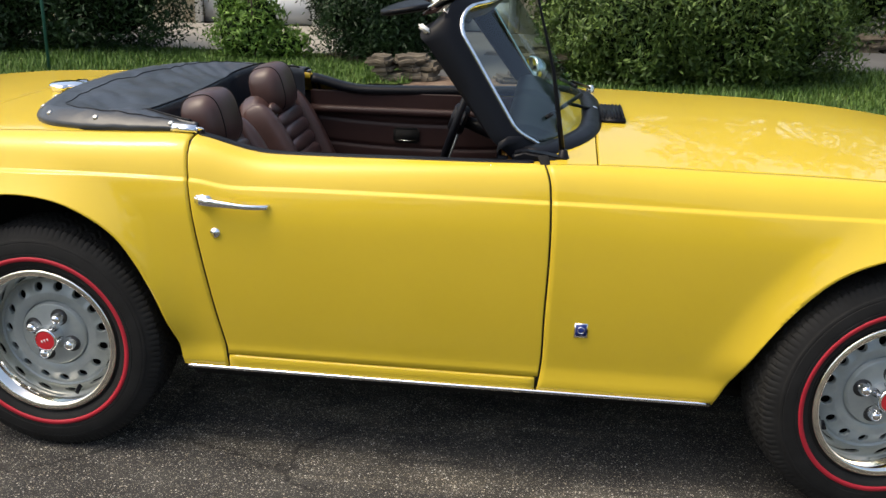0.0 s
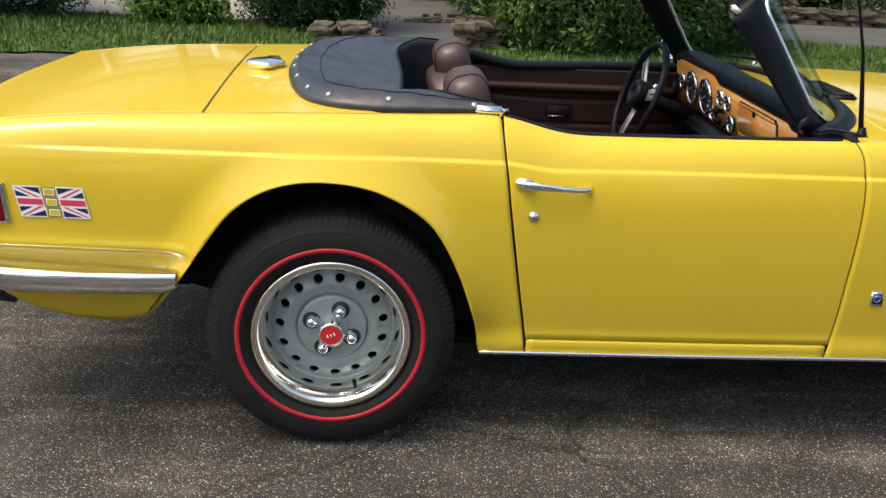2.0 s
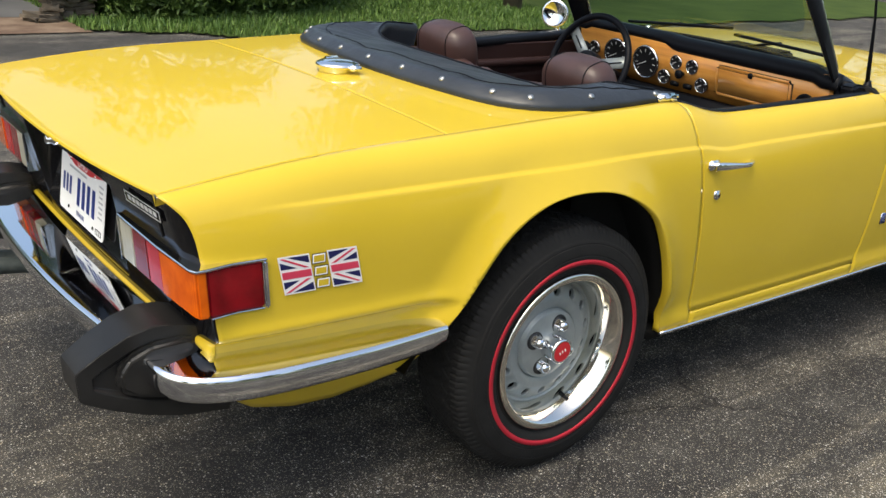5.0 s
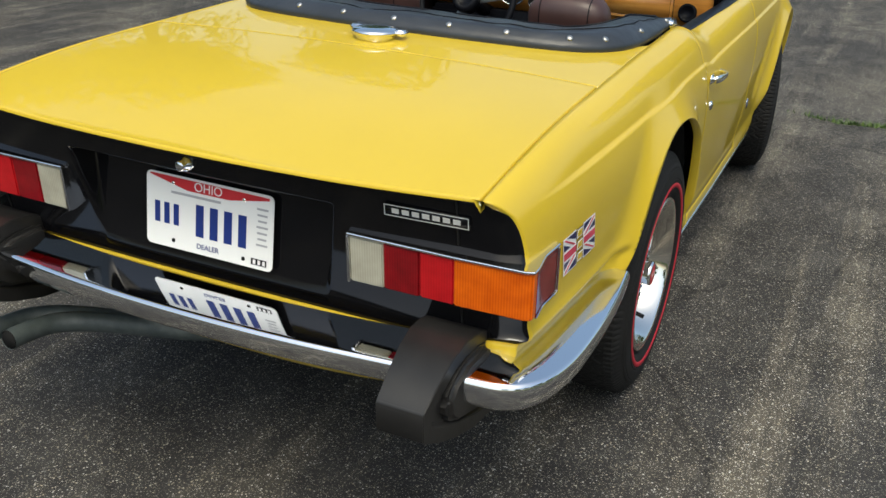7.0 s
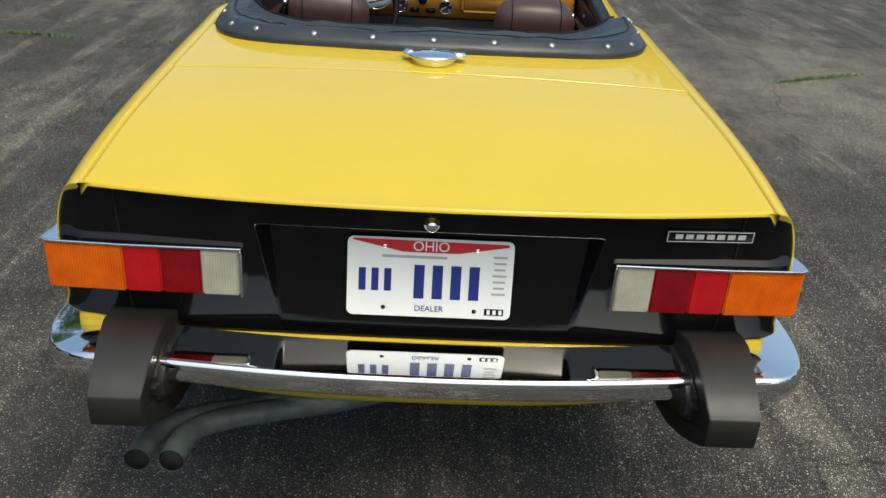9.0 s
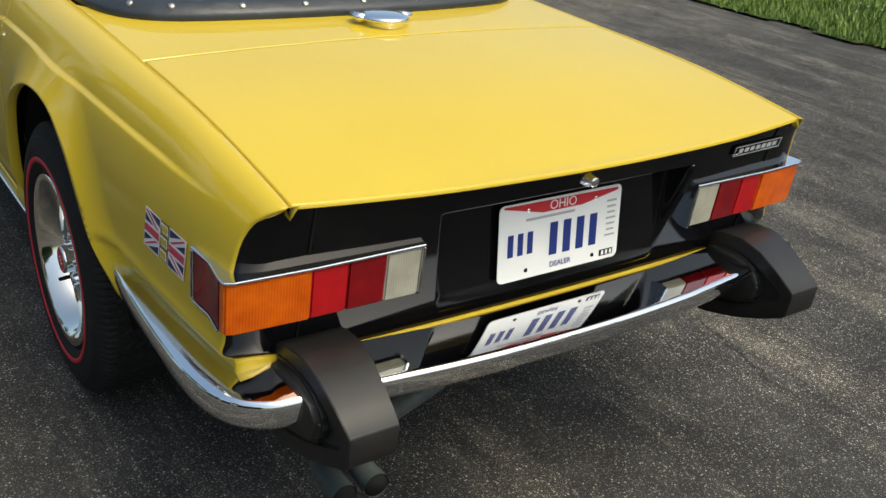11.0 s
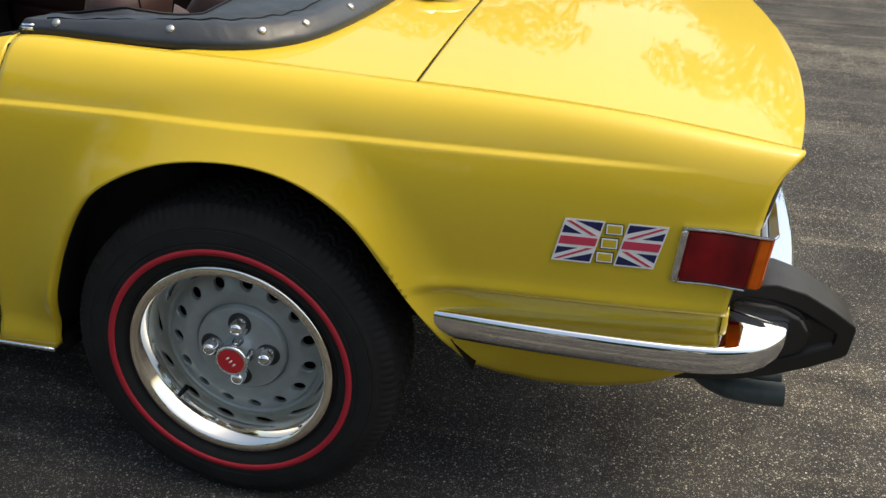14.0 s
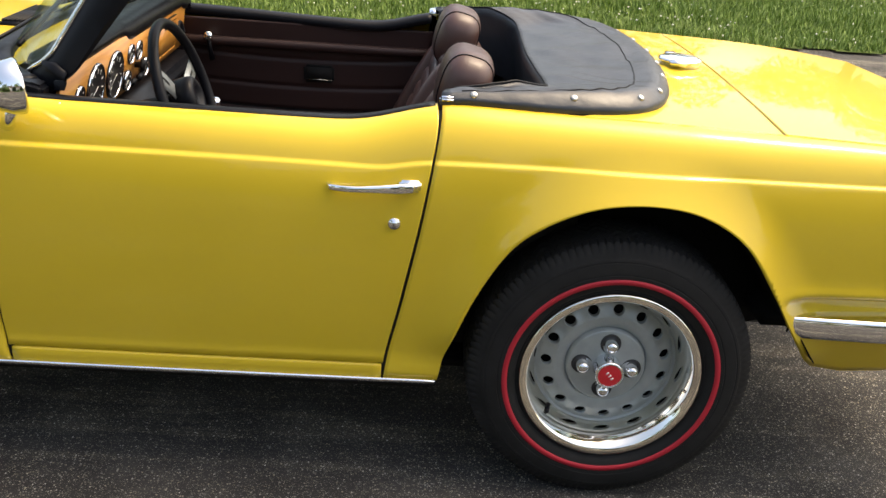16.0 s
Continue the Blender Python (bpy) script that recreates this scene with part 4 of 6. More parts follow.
# bumpers
def overrider_mesh(outline, depth):
    """A thick rubber block with a raised band round its sunken cheeks."""
    bm = bmesh.new()
    f = bm.faces.new([bm.verts.new((x, -depth / 2, z)) for x, z in outline])
    e = bmesh.ops.extrude_face_region(bm, geom=[f])
    bmesh.ops.translate(bm, verts=[q for q in e["geom"] if isinstance(q, bmesh.types.BMVert)], vec=(0, depth, 0))
    bmesh.ops.recalc_face_normals(bm, faces=bm.faces)
    cheeks = [q for q in bm.faces if len(q.verts) > 6]
    bmesh.ops.inset_individual(bm, faces=cheeks, thickness=0.030, depth=0.0)
    bmesh.ops.inset_individual(bm, faces=cheeks, thickness=0.008, depth=-0.010)
    bmesh.ops.bevel(bm, geom=[q for q in bm.edges if q.calc_face_angle(0) > 0.35], offset=0.006, segments=3, affect="EDGES", clamp_overlap=True)
    me = bpy.data.meshes.new("overrider")
    bm.to_mesh(me)
    bm.free()
    return crisp(me, 40)


bump_c = smooth_path([(-1.022, 0.50, 0), (-1.048, 0.25, 0), (-1.056, 0, 0), (-1.048, -0.25, 0), (-1.022, -0.50, 0)], 41)
sec_c = [(0.108, 0.5310), (0.010, 0.5212), (0.004, 0.5200), (0.0, 0.5172), (-0.002, 0.513), (-0.001, 0.500), (0.003, 0.485), (0.008, 0.474), (0.014, 0.470), (0.018, 0.473), (0.009, 0.490), (0.007, 0.508), (0.012, 0.5145), (0.108, 0.525)]
part("rear_bumper", crisp(sweep_mesh("rear_bumper", bump_c, sec_c), 40), CHROME, car, "chrome bumper blade reflecting the plate")
for s in (-1, 1):
    wd = 0.018 if s < 0 else -0.004
    path = smooth_path([(-0.385, s * (0.698 + 1.4 * wd), 0), (-0.50, s * (0.710 + 1.4 * wd), 0), (-0.65, s * (0.718 + 1.4 * wd), 0), (-0.80, s * (0.720 + 1.2 * wd), 0), (-0.89, s * (0.711 + wd), 0), (-0.95, s * (0.688 + wd), 0), (-0.985, s * (0.650 + wd), 0), (-0.998, s * 0.61, 0), (-1.003, s * 0.56, 0)], 72)

    def corner_section(u, s=s):
        tip = min(1.0, 0.72 + u * 7)
        zz = 0.485 + 0.020 * u
        return [(-s * a, zz + (0.012 if b > 0.005 else 0) + (b - (0.012 if b > 0.005 else 0)) * (tip if b < 0.005 else 1)) for a, b in ((-0.095, 0.0225), (0.001, 0.0135), (0.006, 0.0115), (0.009, 0.007), (0.0105, 0.001), (0.0105, -0.012), (0.007, -0.030), (0.001, -0.041), (-0.008, -0.045), (-0.010, -0.040), (0.003, -0.015), (0.003, 0.004), (-0.095, 0.0135))]
    part("corner_bumper", crisp(sweep_mesh("corner_bumper", path, corner_section), 40), CHROME, car, "chrome wrap-round corner bumper with a flat top")
    outline = [(-0.89, 0.556), (-0.93, 0.568), (-0.98, 0.573), (-1.03, 0.560), (-1.08, 0.533), (-1.122, 0.505), (-1.126, 0.497), (-1.121, 0.446), (-1.113, 0.438), (-1.06, 0.411), (-1.0, 0.387), (-0.93, 0.368), (-0.83, 0.354), (-0.82, 0.390), (-0.87, 0.46)]

    def settle(me, mid):
        """Narrows an overrider towards its nose."""
        for q in me.vertices:
            q.co.y = q.co.y * (1 - 0.24 * float(np.clip((-0.93 - q.co.x) / 0.19, 0, 1))) + mid
        return me
    mid = s * (0.540 if s < 0 else 0.527)
    over = part("overrider", settle(overrider_mesh(outline, 0.118), mid), PLASTIC, car, "large black rubber bumper overrider")
    collar = [(-0.92, 0.545), (-0.99, 0.540), (-1.035, 0.518), (-1.055, 0.488), (-1.05, 0.452), (-1.02, 0.432), (-0.90, 0.405), (-0.90, 0.535)]
    part("overrider_collar", settle(prism_mesh("overrider_collar", collar, 0.146, 0.014), mid), PLASTIC, over)

# twin exhaust
for ty in (0.525, 0.462):
    pts = smooth_path([(-1.040, ty, 0.313), (-0.985, ty - 0.002, 0.310), (-0.930, ty - 0.016, 0.307), (-0.885, ty - 0.065, 0.305), (-0.845, ty - 0.16, 0.304), (-0.79, ty - 0.30, 0.300), (-0.69, ty - 0.44, 0.292), (-0.55, ty - 0.49, 0.282)], 48)
    pipe = part("exhaust_pipe", tube_mesh("exhaust_pipe", pts, 0.0235, 20, caps=False), EXHAUST, car, "grey painted exhaust tail pipe")
    part("pipe_bore", tube_mesh("pipe_bore", [Vector(p) + Vector((0.001, 0, 0)) for p in pts[:4]], 0.0205, 20), DARK, pipe)
part("silencer", tube_mesh("silencer", [(-0.62, 0.12, 0.275), (-0.60, 0.12, 0.275), (-0.15, 0.10, 0.275), (-0.13, 0.10, 0.275)], [0.05, 0.075, 0.075, 0.05], 20), EXHAUST, car)

# fuel cap
fz = float(deck(-0.235, 0)) - 0.011
cap = part("fuel_cap", lathe_mesh("fuel_cap", [(0.047, -0.01), (0.047, 0.008), (0.051, 0.010), (0.051, 0.016), (0.0525, 0.018), (0.0525, 0.022), (0.0580, 0.0235), (0.0590, 0.0275), (0.0575, 0.0310), (0.050, 0.0345), (0.030, 0.0380), (0.0, 0.0390)], 48), CHROME, car, "round chrome flip-up fuel filler cap", pose(-0.235, 0, fz))
part("cap_lever", rbox(0.032, 0.036, 0.014, 0.003), CHROME, cap, m=pose(0.012, -0.060, 0.027))
part("cap_hinge", rbox(0.044, 0.040, 0.017, 0.004), CHROME, cap, m=pose(0.018, 0.052, 0.026, 8, 0, 0))
part("cap_gasket", lathe_mesh("cap_gasket", [(0.044, 0.0), (0.047, 0.003), (0.044, 0.008)], 40), TRIM, cap)

# flag decals on the rear quarters
for s in (-1, 1):
    cx, cz, dh = -0.682, 0.667, 0.079
    y0 = float(side_y(cx, cz)) + 0.0008
    yr, yf = float(side_y(cx - 0.09, cz)), float(side_y(cx + 0.09, cz))
    right = Vector((1, s * (yf - yr) / 0.18, 0)).normalized() * (1 if s < 0 else -1)
    up = Vector((0, s * (float(side_y(cx, cz + 0.04)) - float(side_y(cx, cz - 0.04))) / 0.08, 1)).normalized()
    nrm = right.cross(up).normalized()
    m = Matrix(((right.x, up.x, nrm.x, cx), (right.y, up.y, nrm.y, s * (y0 + 0.0005)), (right.z, up.z, nrm.z, cz), (0, 0, 0, 1)))
    decal = part("flag_decal", rbox(0.004, 0.004, 0.0004, 0.0001), WHITE, car, "pair of white, red and blue flag stickers", m)
    for k in (-1, 1):
        fx = k * 0.052
        w, h = 0.066, dh
        flat("flag_ground", [(fx + a_ * w / 2 + s * 0.22 * b_ * h / 2, b_ * h / 2) for a_, b_ in ((-1, -1), (1, -1), (1, 1), (-1, 1))], WHITE, decal, 0.0006)
        iw, ih = w - 0.005, h - 0.006

        def tri(pts, mat, z=0.0011):
            flat("flag_piece", [(fx + px * iw / 2 + s * 0.22 * py * ih / 2, py * ih / 2) for px, py in pts], mat, decal, z)
        i, o = -k, k
        for b in (-1, 1):
            tri([(o * 0.45, b * 1.0), (i * 1.0, b * 1.0), (i * 1.0, b * 0.56)], NAVY)
            tri([(o * 1.0, b * 0.36), (o * 1.0, b * 0.76), (i * 0.10, b * 0.36)], NAVY)
            tri([(o * 0.98, b * 0.98), (o * 0.72, b * 0.98), (i * 0.92, b * 0.32), (i * 0.60, b * 0.32)], PINKRED, 0.0013)
        tri([(-1, -0.20), (1, -0.20), (1, 0.20), (-1, 0.20)], PINKRED, 0.0015)
    for k in range(3):
        z0 = 0.026 - 0.026 * k
        bar("decal_mark", s * 0.22 * z0, z0, 0.030, 0.021, TRIM, decal, 0.0006)
        bar("decal_mark", s * 0.22 * z0, z0, 0.027, 0.018, WHITE, decal, 0.0010)
        bar("decal_mark", s * 0.22 * z0, z0, 0.022, 0.013, YELLOW, decal, 0.0014)

# small badge on the right front wing
bdy = float(side_y(1.459, 0.468))
wb = part("wing_badge", rbox(0.034, 0.003, 0.040, 0.001), CHROME, car, "small square chrome and blue badge", pose(1.459, -(bdy + 0.001), 0.468))
part("badge_face", rbox(0.027, 0.002, 0.031, 0.0005), BLUE, wb, m=pose(0, -0.0012, 0.001))
part("badge_ring", lathe_mesh("badge_ring", [(0.007, 0.0012), (0.0075, 0.0026), (0.0095, 0.0026), (0.010, 0.0012)], 24, "y"), CHROME, wb)


# ---- folded hood under its cover ----
OUT = smooth_path([(0.428, -0.594), (0.20, -0.590), (0.05, -0.572), (-0.045, -0.520), (-0.105, -0.42), (-0.145, -0.22), (-0.158, 0),
                   (-0.145, 0.22), (-0.105, 0.42), (-0.045, 0.520), (0.05, 0.572), (0.20, 0.590), (0.428, 0.594)], 121)
INN = smooth_path([(0.415, -0.548), (0.325, -0.530), (0.235, -0.490), (0.185, -0.430), (0.175, -0.34), (0.180, -0.17), (0.183, 0),
                   (0.180, 0.17), (0.175, 0.34), (0.185, 0.430), (0.235, 0.490), (0.325, 0.530), (0.415, 0.548)], 121)
g = []
for i in range(121):
    o, n_ = OUT[i], INN[i]
    c = abs(i - 60) / 60
    back = float(step((0.95 - c) / 0.55))
    z0 = float(deck(o[0], np.clip(o[1], -0.59, 0.59))) + 0.003
    arm_ = float(step((1.0 - c) / 0.22))
    z1 = z0 + 0.006 + 0.014 + 0.018 * arm_
    skirt = 0.014 + 0.024 * arm_
    cen = np.array([0.32, o[1] * 0.25]) - np.array(o[:2])
    cen = cen / np.linalg.norm(cen)
    zi = float(np.interp(c, [0, 0.35, 0.55, 0.72, 0.86, 1.0], [0.905, 0.908, 0.926, 0.946, 0.936, 0.926]))
    row = [(o[0] - 0.004 * (o[0] - 0.3), o[1], z0), (o[0], o[1] * 1.004, z0 + 0.006)]
    for t in (0.25, 0.5, 0.75, 0.95):
        row.append((o[0] + skirt * cen[0] * t ** 1.6, o[1] + skirt * cen[1] * t ** 1.6, z0 + 0.006 + (z1 - z0 - 0.006) * t + 0.0025 * noise.noise((i * 0.45, t * 2, 4.0))))
    bx, by = o[0] + skirt * cen[0], o[1] + skirt * cen[1]
    for t in np.linspace(0.05, 1, 22):
        x, y = bx + (n_[0] - bx) * t, by + (n_[1] - by) * t
        lift = (zi - z1) * (1 - (1 - t) ** 1.5) + 0.006 * back * math.sin(math.pi * t)
        fold = 0.009 * noise.noise((x * 9, y * 5, 1.3)) + 0.012 * noise.noise((x * 4 + 3, y * 14, 0.3)) * t + 0.005 * noise.noise((x * 26 + y * 20, y * 9, 2.3))
        row.append((x, y, z1 + lift + fold * min(1.0, 3 * (1 - abs(2 * t - 1)) + 0.15)))
    n2 = np.array([n_[0], n_[1]])
    d = (np.array([0.55, 0]) - n2)
    d = d / np.linalg.norm(d)
    row += [(n2[0] + 0.006 * d[0], n2[1] + 0.006 * d[1], zi - 0.006), (n2[0] + 0.004 * d[0], n2[1] + 0.004 * d[1], zi - 0.03), (n2[0] - 0.01 * d[0], n2[1] - 0.01 * d[1], zi - 0.09), (n2[0] - 0.02, n2[1], zi - 0.20)]
    g.append(row)
cover = sheet("hood_cover", g, (0, 0, -0.004), VINYL, car, "black vinyl cover over the folded hood, with press studs")
seam = [Vector(g[i][9]) + Vector((0, 0, 0.0008)) for i in range(2, 119)]
part("cover_seam", tube_mesh("cover_seam", seam, 0.0016, 6), TRIM, cover)
seam2 = [Vector(g[i][27]) + Vector((0, 0, 0.001)) for i in range(2, 119)]
part("cover_piping", tube_mesh("cover_piping", seam2, 0.003, 6), TRIM, cover)
STUD = lathe_mesh("press_stud", [(0.0082, -0.002), (0.0082, 0.0010), (0.0062, 0.0028), (0.003, 0.0036), (0, 0.0037)], 16)
for i in (3, 14, 28, 37, 46, 53, 60, 67, 74, 83, 92, 106, 117):
    i = int(i)
    p = (Vector(g[i][3]) + Vector(g[i][4])) / 2
    t = Vector(g[min(i + 1, 120)][3]) - Vector(g[max(i - 1, 0)][3])
    nrm = t.cross(Vector(g[i][5]) - Vector(g[i][2])).normalized()
    if nrm.dot(Vector((p.x - 0.3, p.y, 0))) < 0:
        nrm = -nrm
    part("press_stud", STUD, STUDCAP, cover, m=Matrix.Translation(p + nrm * 0.001) @ nrm.to_track_quat("Z", "Y").to_matrix().to_4x4())

# chrome hood fitting by the right door, small catch by the left
fit_r = part("hood_fitting", rbox(0.072, 0.014, 0.024, 0.004), CHROME, car, "chrome hood fitting on the body top", pose(0.395, -0.592, 0.914, -25, 2, 0))
part("fitting_screw", lathe_mesh("fitting_screw", [(0.0055, 0.0), (0.0045, 0.003), (0, 0.0035)], 14, "y"), STEEL, fit_r, m=pose(-0.02, -0.007, 0))
part("fitting_tongue", rbox(0.030, 0.030, 0.008, 0.003), CHROME, fit_r, m=pose(0.036, 0.010, 0.004))
fit_l = part("hood_catch", rbox(0.035, 0.016, 0.016, 0.005), CHROME, car, "small chrome hood catch", pose(0.412, 0.588, 0.914))

# ---- cockpit ----
g = []
for x in np.linspace(0.10, 1.32, 14):
    g.append([(x, y, z) for y, z in ((-0.585, 0.84), (-0.585, 0.5), (-0.57, 0.32), (-0.14, 0.315), (-0.11, 0.46), (0.11, 0.46), (0.14, 0.315), (0.57, 0.32), (0.585, 0.5), (0.585, 0.84))])
tub = sheet("cockpit_tub", g, (0, 0, -0.01), DARK, car)
g = [[(0.13 + 0.10 * (0.92 - z), y, z) for y in np.linspace(-0.56, 0.56, 8)] for z in np.linspace(0.85, 0.32, 8)]
sheet("rear_bulkhead", g, (-0.02, 0, 0), DARK, car)
g = [[(1.30 + 0.02 * (0.9 - z), y, z) for y in np.linspace(-0.6, 0.6, 8)] for z in np.linspace(0.86, 0.32, 8)]
sheet("front_bulkhead", g, (0.02, 0, 0), DARK, car)


def rounded_pad(sx, sy, sz, k=3.2, nu=30, nv=16):
    """A stuffed pad: a superellipsoid."""
    v = []
    for i in range(nu):
        a = 2 * math.pi * i / nu
        for j in range(nv + 1):
            b = -math.pi / 2 + math.pi * j / nv

            def sp(t, e):
                return math.copysign(abs(t) ** e, t)
            v.append((sx / 2 * sp(math.cos(b), 2 / k) * sp(math.cos(a), 2 / k), sy / 2 * sp(math.cos(b), 2 / k) * sp(math.sin(a), 2 / k), sz / 2 * sp(math.sin(b), 2 / k)))
    me = mesh_of("pad", v, grid_faces(nu, nv + 1, wrap_n=True))
    bm = bmesh.new()
    bm.from_mesh(me)
    bmesh.ops.remove_doubles(bm, verts=bm.verts, dist=1e-5)
    bmesh.ops.recalc_face_normals(bm, faces=bm.faces)
    return bm


def seat(y):
    base = part("seat", rounded_pad(0.50, 0.46, 0.16, 4), LEATHER, car, "brown leather bucket seat with pleated centre", pose(0.68, y, 0.42, 0, -8, 0))
    inv = base.matrix_basis.inverted()
    back = part("backrest", rounded_pad(0.13, 0.45, 0.56, 4), LEATHER, base, m=inv @ pose(0.435, y, 0.62, 0, -26, 0))
    part("back_bolster", rounded_pad(0.14, 0.08, 0.50, 3), LEATHER, back, m=pose(0.025, 0.19, 0.0))
    part("back_bolster", rounded_pad(0.14, 0.08, 0.50, 3), LEATHER, back, m=pose(0.025, -0.19, 0.0))
    for k in range(9):
        part("pleat", rounded_pad(0.035, 0.30, 0.054, 2.6, 20, 8), LEATHER, back, m=pose(0.062, 0, -0.19 + 0.05 * k))
    hx, hy, hz, hk = 0.130, 0.240, 0.175, 2.9
    head = part("headrest", rounded_pad(hx, hy, hz, hk), LEATHER, base, "padded brown headrest", inv @ pose(0.366, y, 0.888, 0, -14, 0))
    for side in (-1, 1):
        f = 0.60
        k = (1 - f ** hk) ** (1 / hk) + 0.006
        ring = []
        for t in np.linspace(0, 2 * math.pi, 49)[:-1]:
            c, q = math.cos(t), math.sin(t)
            ring.append((hx / 2 * k * math.copysign(abs(c) ** (2 / hk), c), side * f * hy / 2, hz / 2 * k * math.copysign(abs(q) ** (2 / hk), q)))
        part("headrest_seam", tube_mesh("headrest_seam", ring, 0.0016, 6, closed=True), TRIM, head)
    for dy in (-0.05, 0.05):
        part("headrest_post", tube_mesh("headrest_post", [(0.0, dy, -0.06), (0.01, dy, -0.16)], 0.006, 10), CHROME, head)
    return base


seat(-0.305)
seat(0.305)

dash = part("dashboard", rbox(0.022, 1.12, 0.175, 0.010, 3), WOOD, car, "varnished orange-brown wooden dashboard with round gauges", pose(1.247, 0, 0.835, 0, -8, 0))
dinv = dash.matrix_basis.inverted()


def gauge(y, z, r):
    face = part("gauge", lathe_mesh("gauge", [(0, 0.002), (r * 0.92, 0.002), (r * 0.94, 0.0025), (r, 0.003), (r * 1.02, 0.0), (r * 1.02, -0.004)], 36, "x"), DIAL, dash, "round black gauge with chrome bezel", dinv @ pose(1.233, y, z, 0, -8, 0) @ pose(0, 0, 0, 0, 0, 180))
    part("bezel", lathe_mesh("bezel", [(r * 0.93, 0.0022), (r * 0.95, 0.0050), (r * 0.99, 0.0052), (r * 1.03, 0.0006)], 36, "x"), CHROME, face)
    nt = 9 if r > 0.04 else 5
    for k in range(nt):
        a = radians(-40 + 260 * k / (nt - 1))
        part("tick", rbox(0.001, 0.0022, r * 0.20, 0.0002), WHITE, face, m=pose(0.0028, 0, 0) @ Matrix.Rotation(a - math.pi / 2, 4, "X") @ pose(0, 0, r * 0.70))
    part("needle", rbox(0.001, 0.002, r * 0.8, 0.0002), WHITE, face, m=pose(0.004, 0, 0) @ Matrix.Rotation(radians(115), 4, "X") @ pose(0, 0, r * 0.3))


gauge(0.355, 0.831, 0.058)
gauge(0.205, 0.828, 0.060)
gauge(0.47, 0.836, 0.027)
gauge(0.062, 0.852, 0.026)
gauge(-0.012, 0.848, 0.026)
gauge(0.108, 0.792, 0.026)
gauge(-0.063, 0.792, 0.026)
part("choke_knob", lathe_mesh("choke_knob", [(0.008, 0), (0.008, 0.016), (0.016, 0.018), (0.016, 0.026), (0, 0.028)], 20, "x"), TRIM, dash, m=dinv @ pose(1.234, 0.026, 0.816, 0, 0, 180))
for y in (0.055, -0.005):
    part("rocker_switch", rbox(0.012, 0.036, 0.018, 0.003), TRIM, dash, m=dinv @ pose(1.232, y, 0.776, 0, -8, 0))
gb = part("glovebox_lid", rbox(0.012, 0.30, 0.105, 0.012, 3), WOOD, dash, "wooden glovebox lid", dinv @ pose(1.233, -0.272, 0.826, 0, -8, 0))
part("glovebox_gap", rbox(0.010, 0.3024, 0.1074, 0.010, 3), DARK, dash, m=dinv @ pose(1.2355, -0.272, 0.826, 0, -8, 0))
part("glovebox_catch", lathe_mesh("glovebox_catch", [(0.012, 0), (0.010, 0.008), (0, 0.009)], 16, "x"), TRIM, dash, m=dinv @ pose(1.227, -0.264, 0.866, 0, 0, 180))
part("vent_outlet", lathe_mesh("vent_outlet", [(0.0, 0.003), (0.022, 0.004), (0.024, 0.010), (0.032, 0.010), (0.034, 0.0)], 30, "x"), TRIM, dash, "round black air vent", dinv @ pose(1.234, -0.475, 0.815, 0, -8, 180))
part("vent_outlet", lathe_mesh("vent_outlet", [(0.0, 0.003), (0.022, 0.004), (0.024, 0.010), (0.032, 0.010), (0.034, 0.0)], 30, "x"), TRIM, dash, m=dinv @ pose(1.234, 0.525, 0.820, 0, -8, 180))
g = []
for x, z in ((1.246, 0.888), (1.224, 0.890), (1.218, 0.905), (1.222, 0.926), (1.245, 0.940), (1.29, 0.938), (1.33, 0.918), (1.37, 0.902)):
    k = 1 - max(0.0, x - 1.245) * 1.9
    g.append([(x + 0.02 * (1 - (y / 0.6) ** 2) * (1 if x > 1.38 else 0.2), y * k, z + (0.022 if x < 1.25 and z < 0.91 else 0.006) * float(step((y - 0.06) / 0.10)) - (0.012 if abs(y) > 0.52 else 0)) for y in np.linspace(-0.58, 0.58, 41)])
sheet("crash_pad", g, (0.0, 0, -0.02), TRIM, car, "black padded dashboard top")
box_part("parcel_shelf", (1.25, 0, 0.722), (0.12, 1.08, 0.05), TRIM, car, r=0.02)
box_part("transmission_tunnel", (0.85, 0, 0.42), (0.9, 0.20, 0.26), TRIM, car, r=0.05)
gear = part("gear_lever", tube_mesh("gear_lever", [(1.05, -0.02, 0.54), (1.04, -0.02, 0.62), (1.035, -0.02, 0.70)], 0.007, 10), CHROME, car, "chrome gear lever with round knob")
part("gear_knob", rounded_pad(0.040, 0.040, 0.034, 2.4), CHROME, gear, m=pose(1.035, -0.02, 0.712))
box_part("handbrake", (0.72, -0.02, 0.60), (0.20, 0.022, 0.022), CHROME, car, "chrome handbrake lever", 0.01, (0, -24, 0))

sw_m = pose(1.030, 0.305, 0.806, 0, 19, 0)
wheel_rim = part("steering_wheel", tube_mesh("steering_wheel", [(0, 0.184 * math.cos(t), 0.184 * math.sin(t)) for t in np.linspace(0, 2 * math.pi, 64)[:-1]], 0.0125, 14, closed=True), TRIM, car, "black-rimmed steering wheel with silver spokes", sw_m)
part("horn_pad", lathe_mesh("horn_pad", [(0.0, 0.018), (0.024, 0.019), (0.027, 0.024), (0.040, 0.026), (0.049, 0.020), (0.052, 0.010), (0.052, -0.024), (0.044, -0.03)], 36, "x"), TRIM, wheel_rim, m=pose(-0.004, 0, 0, 0, 0, 180))
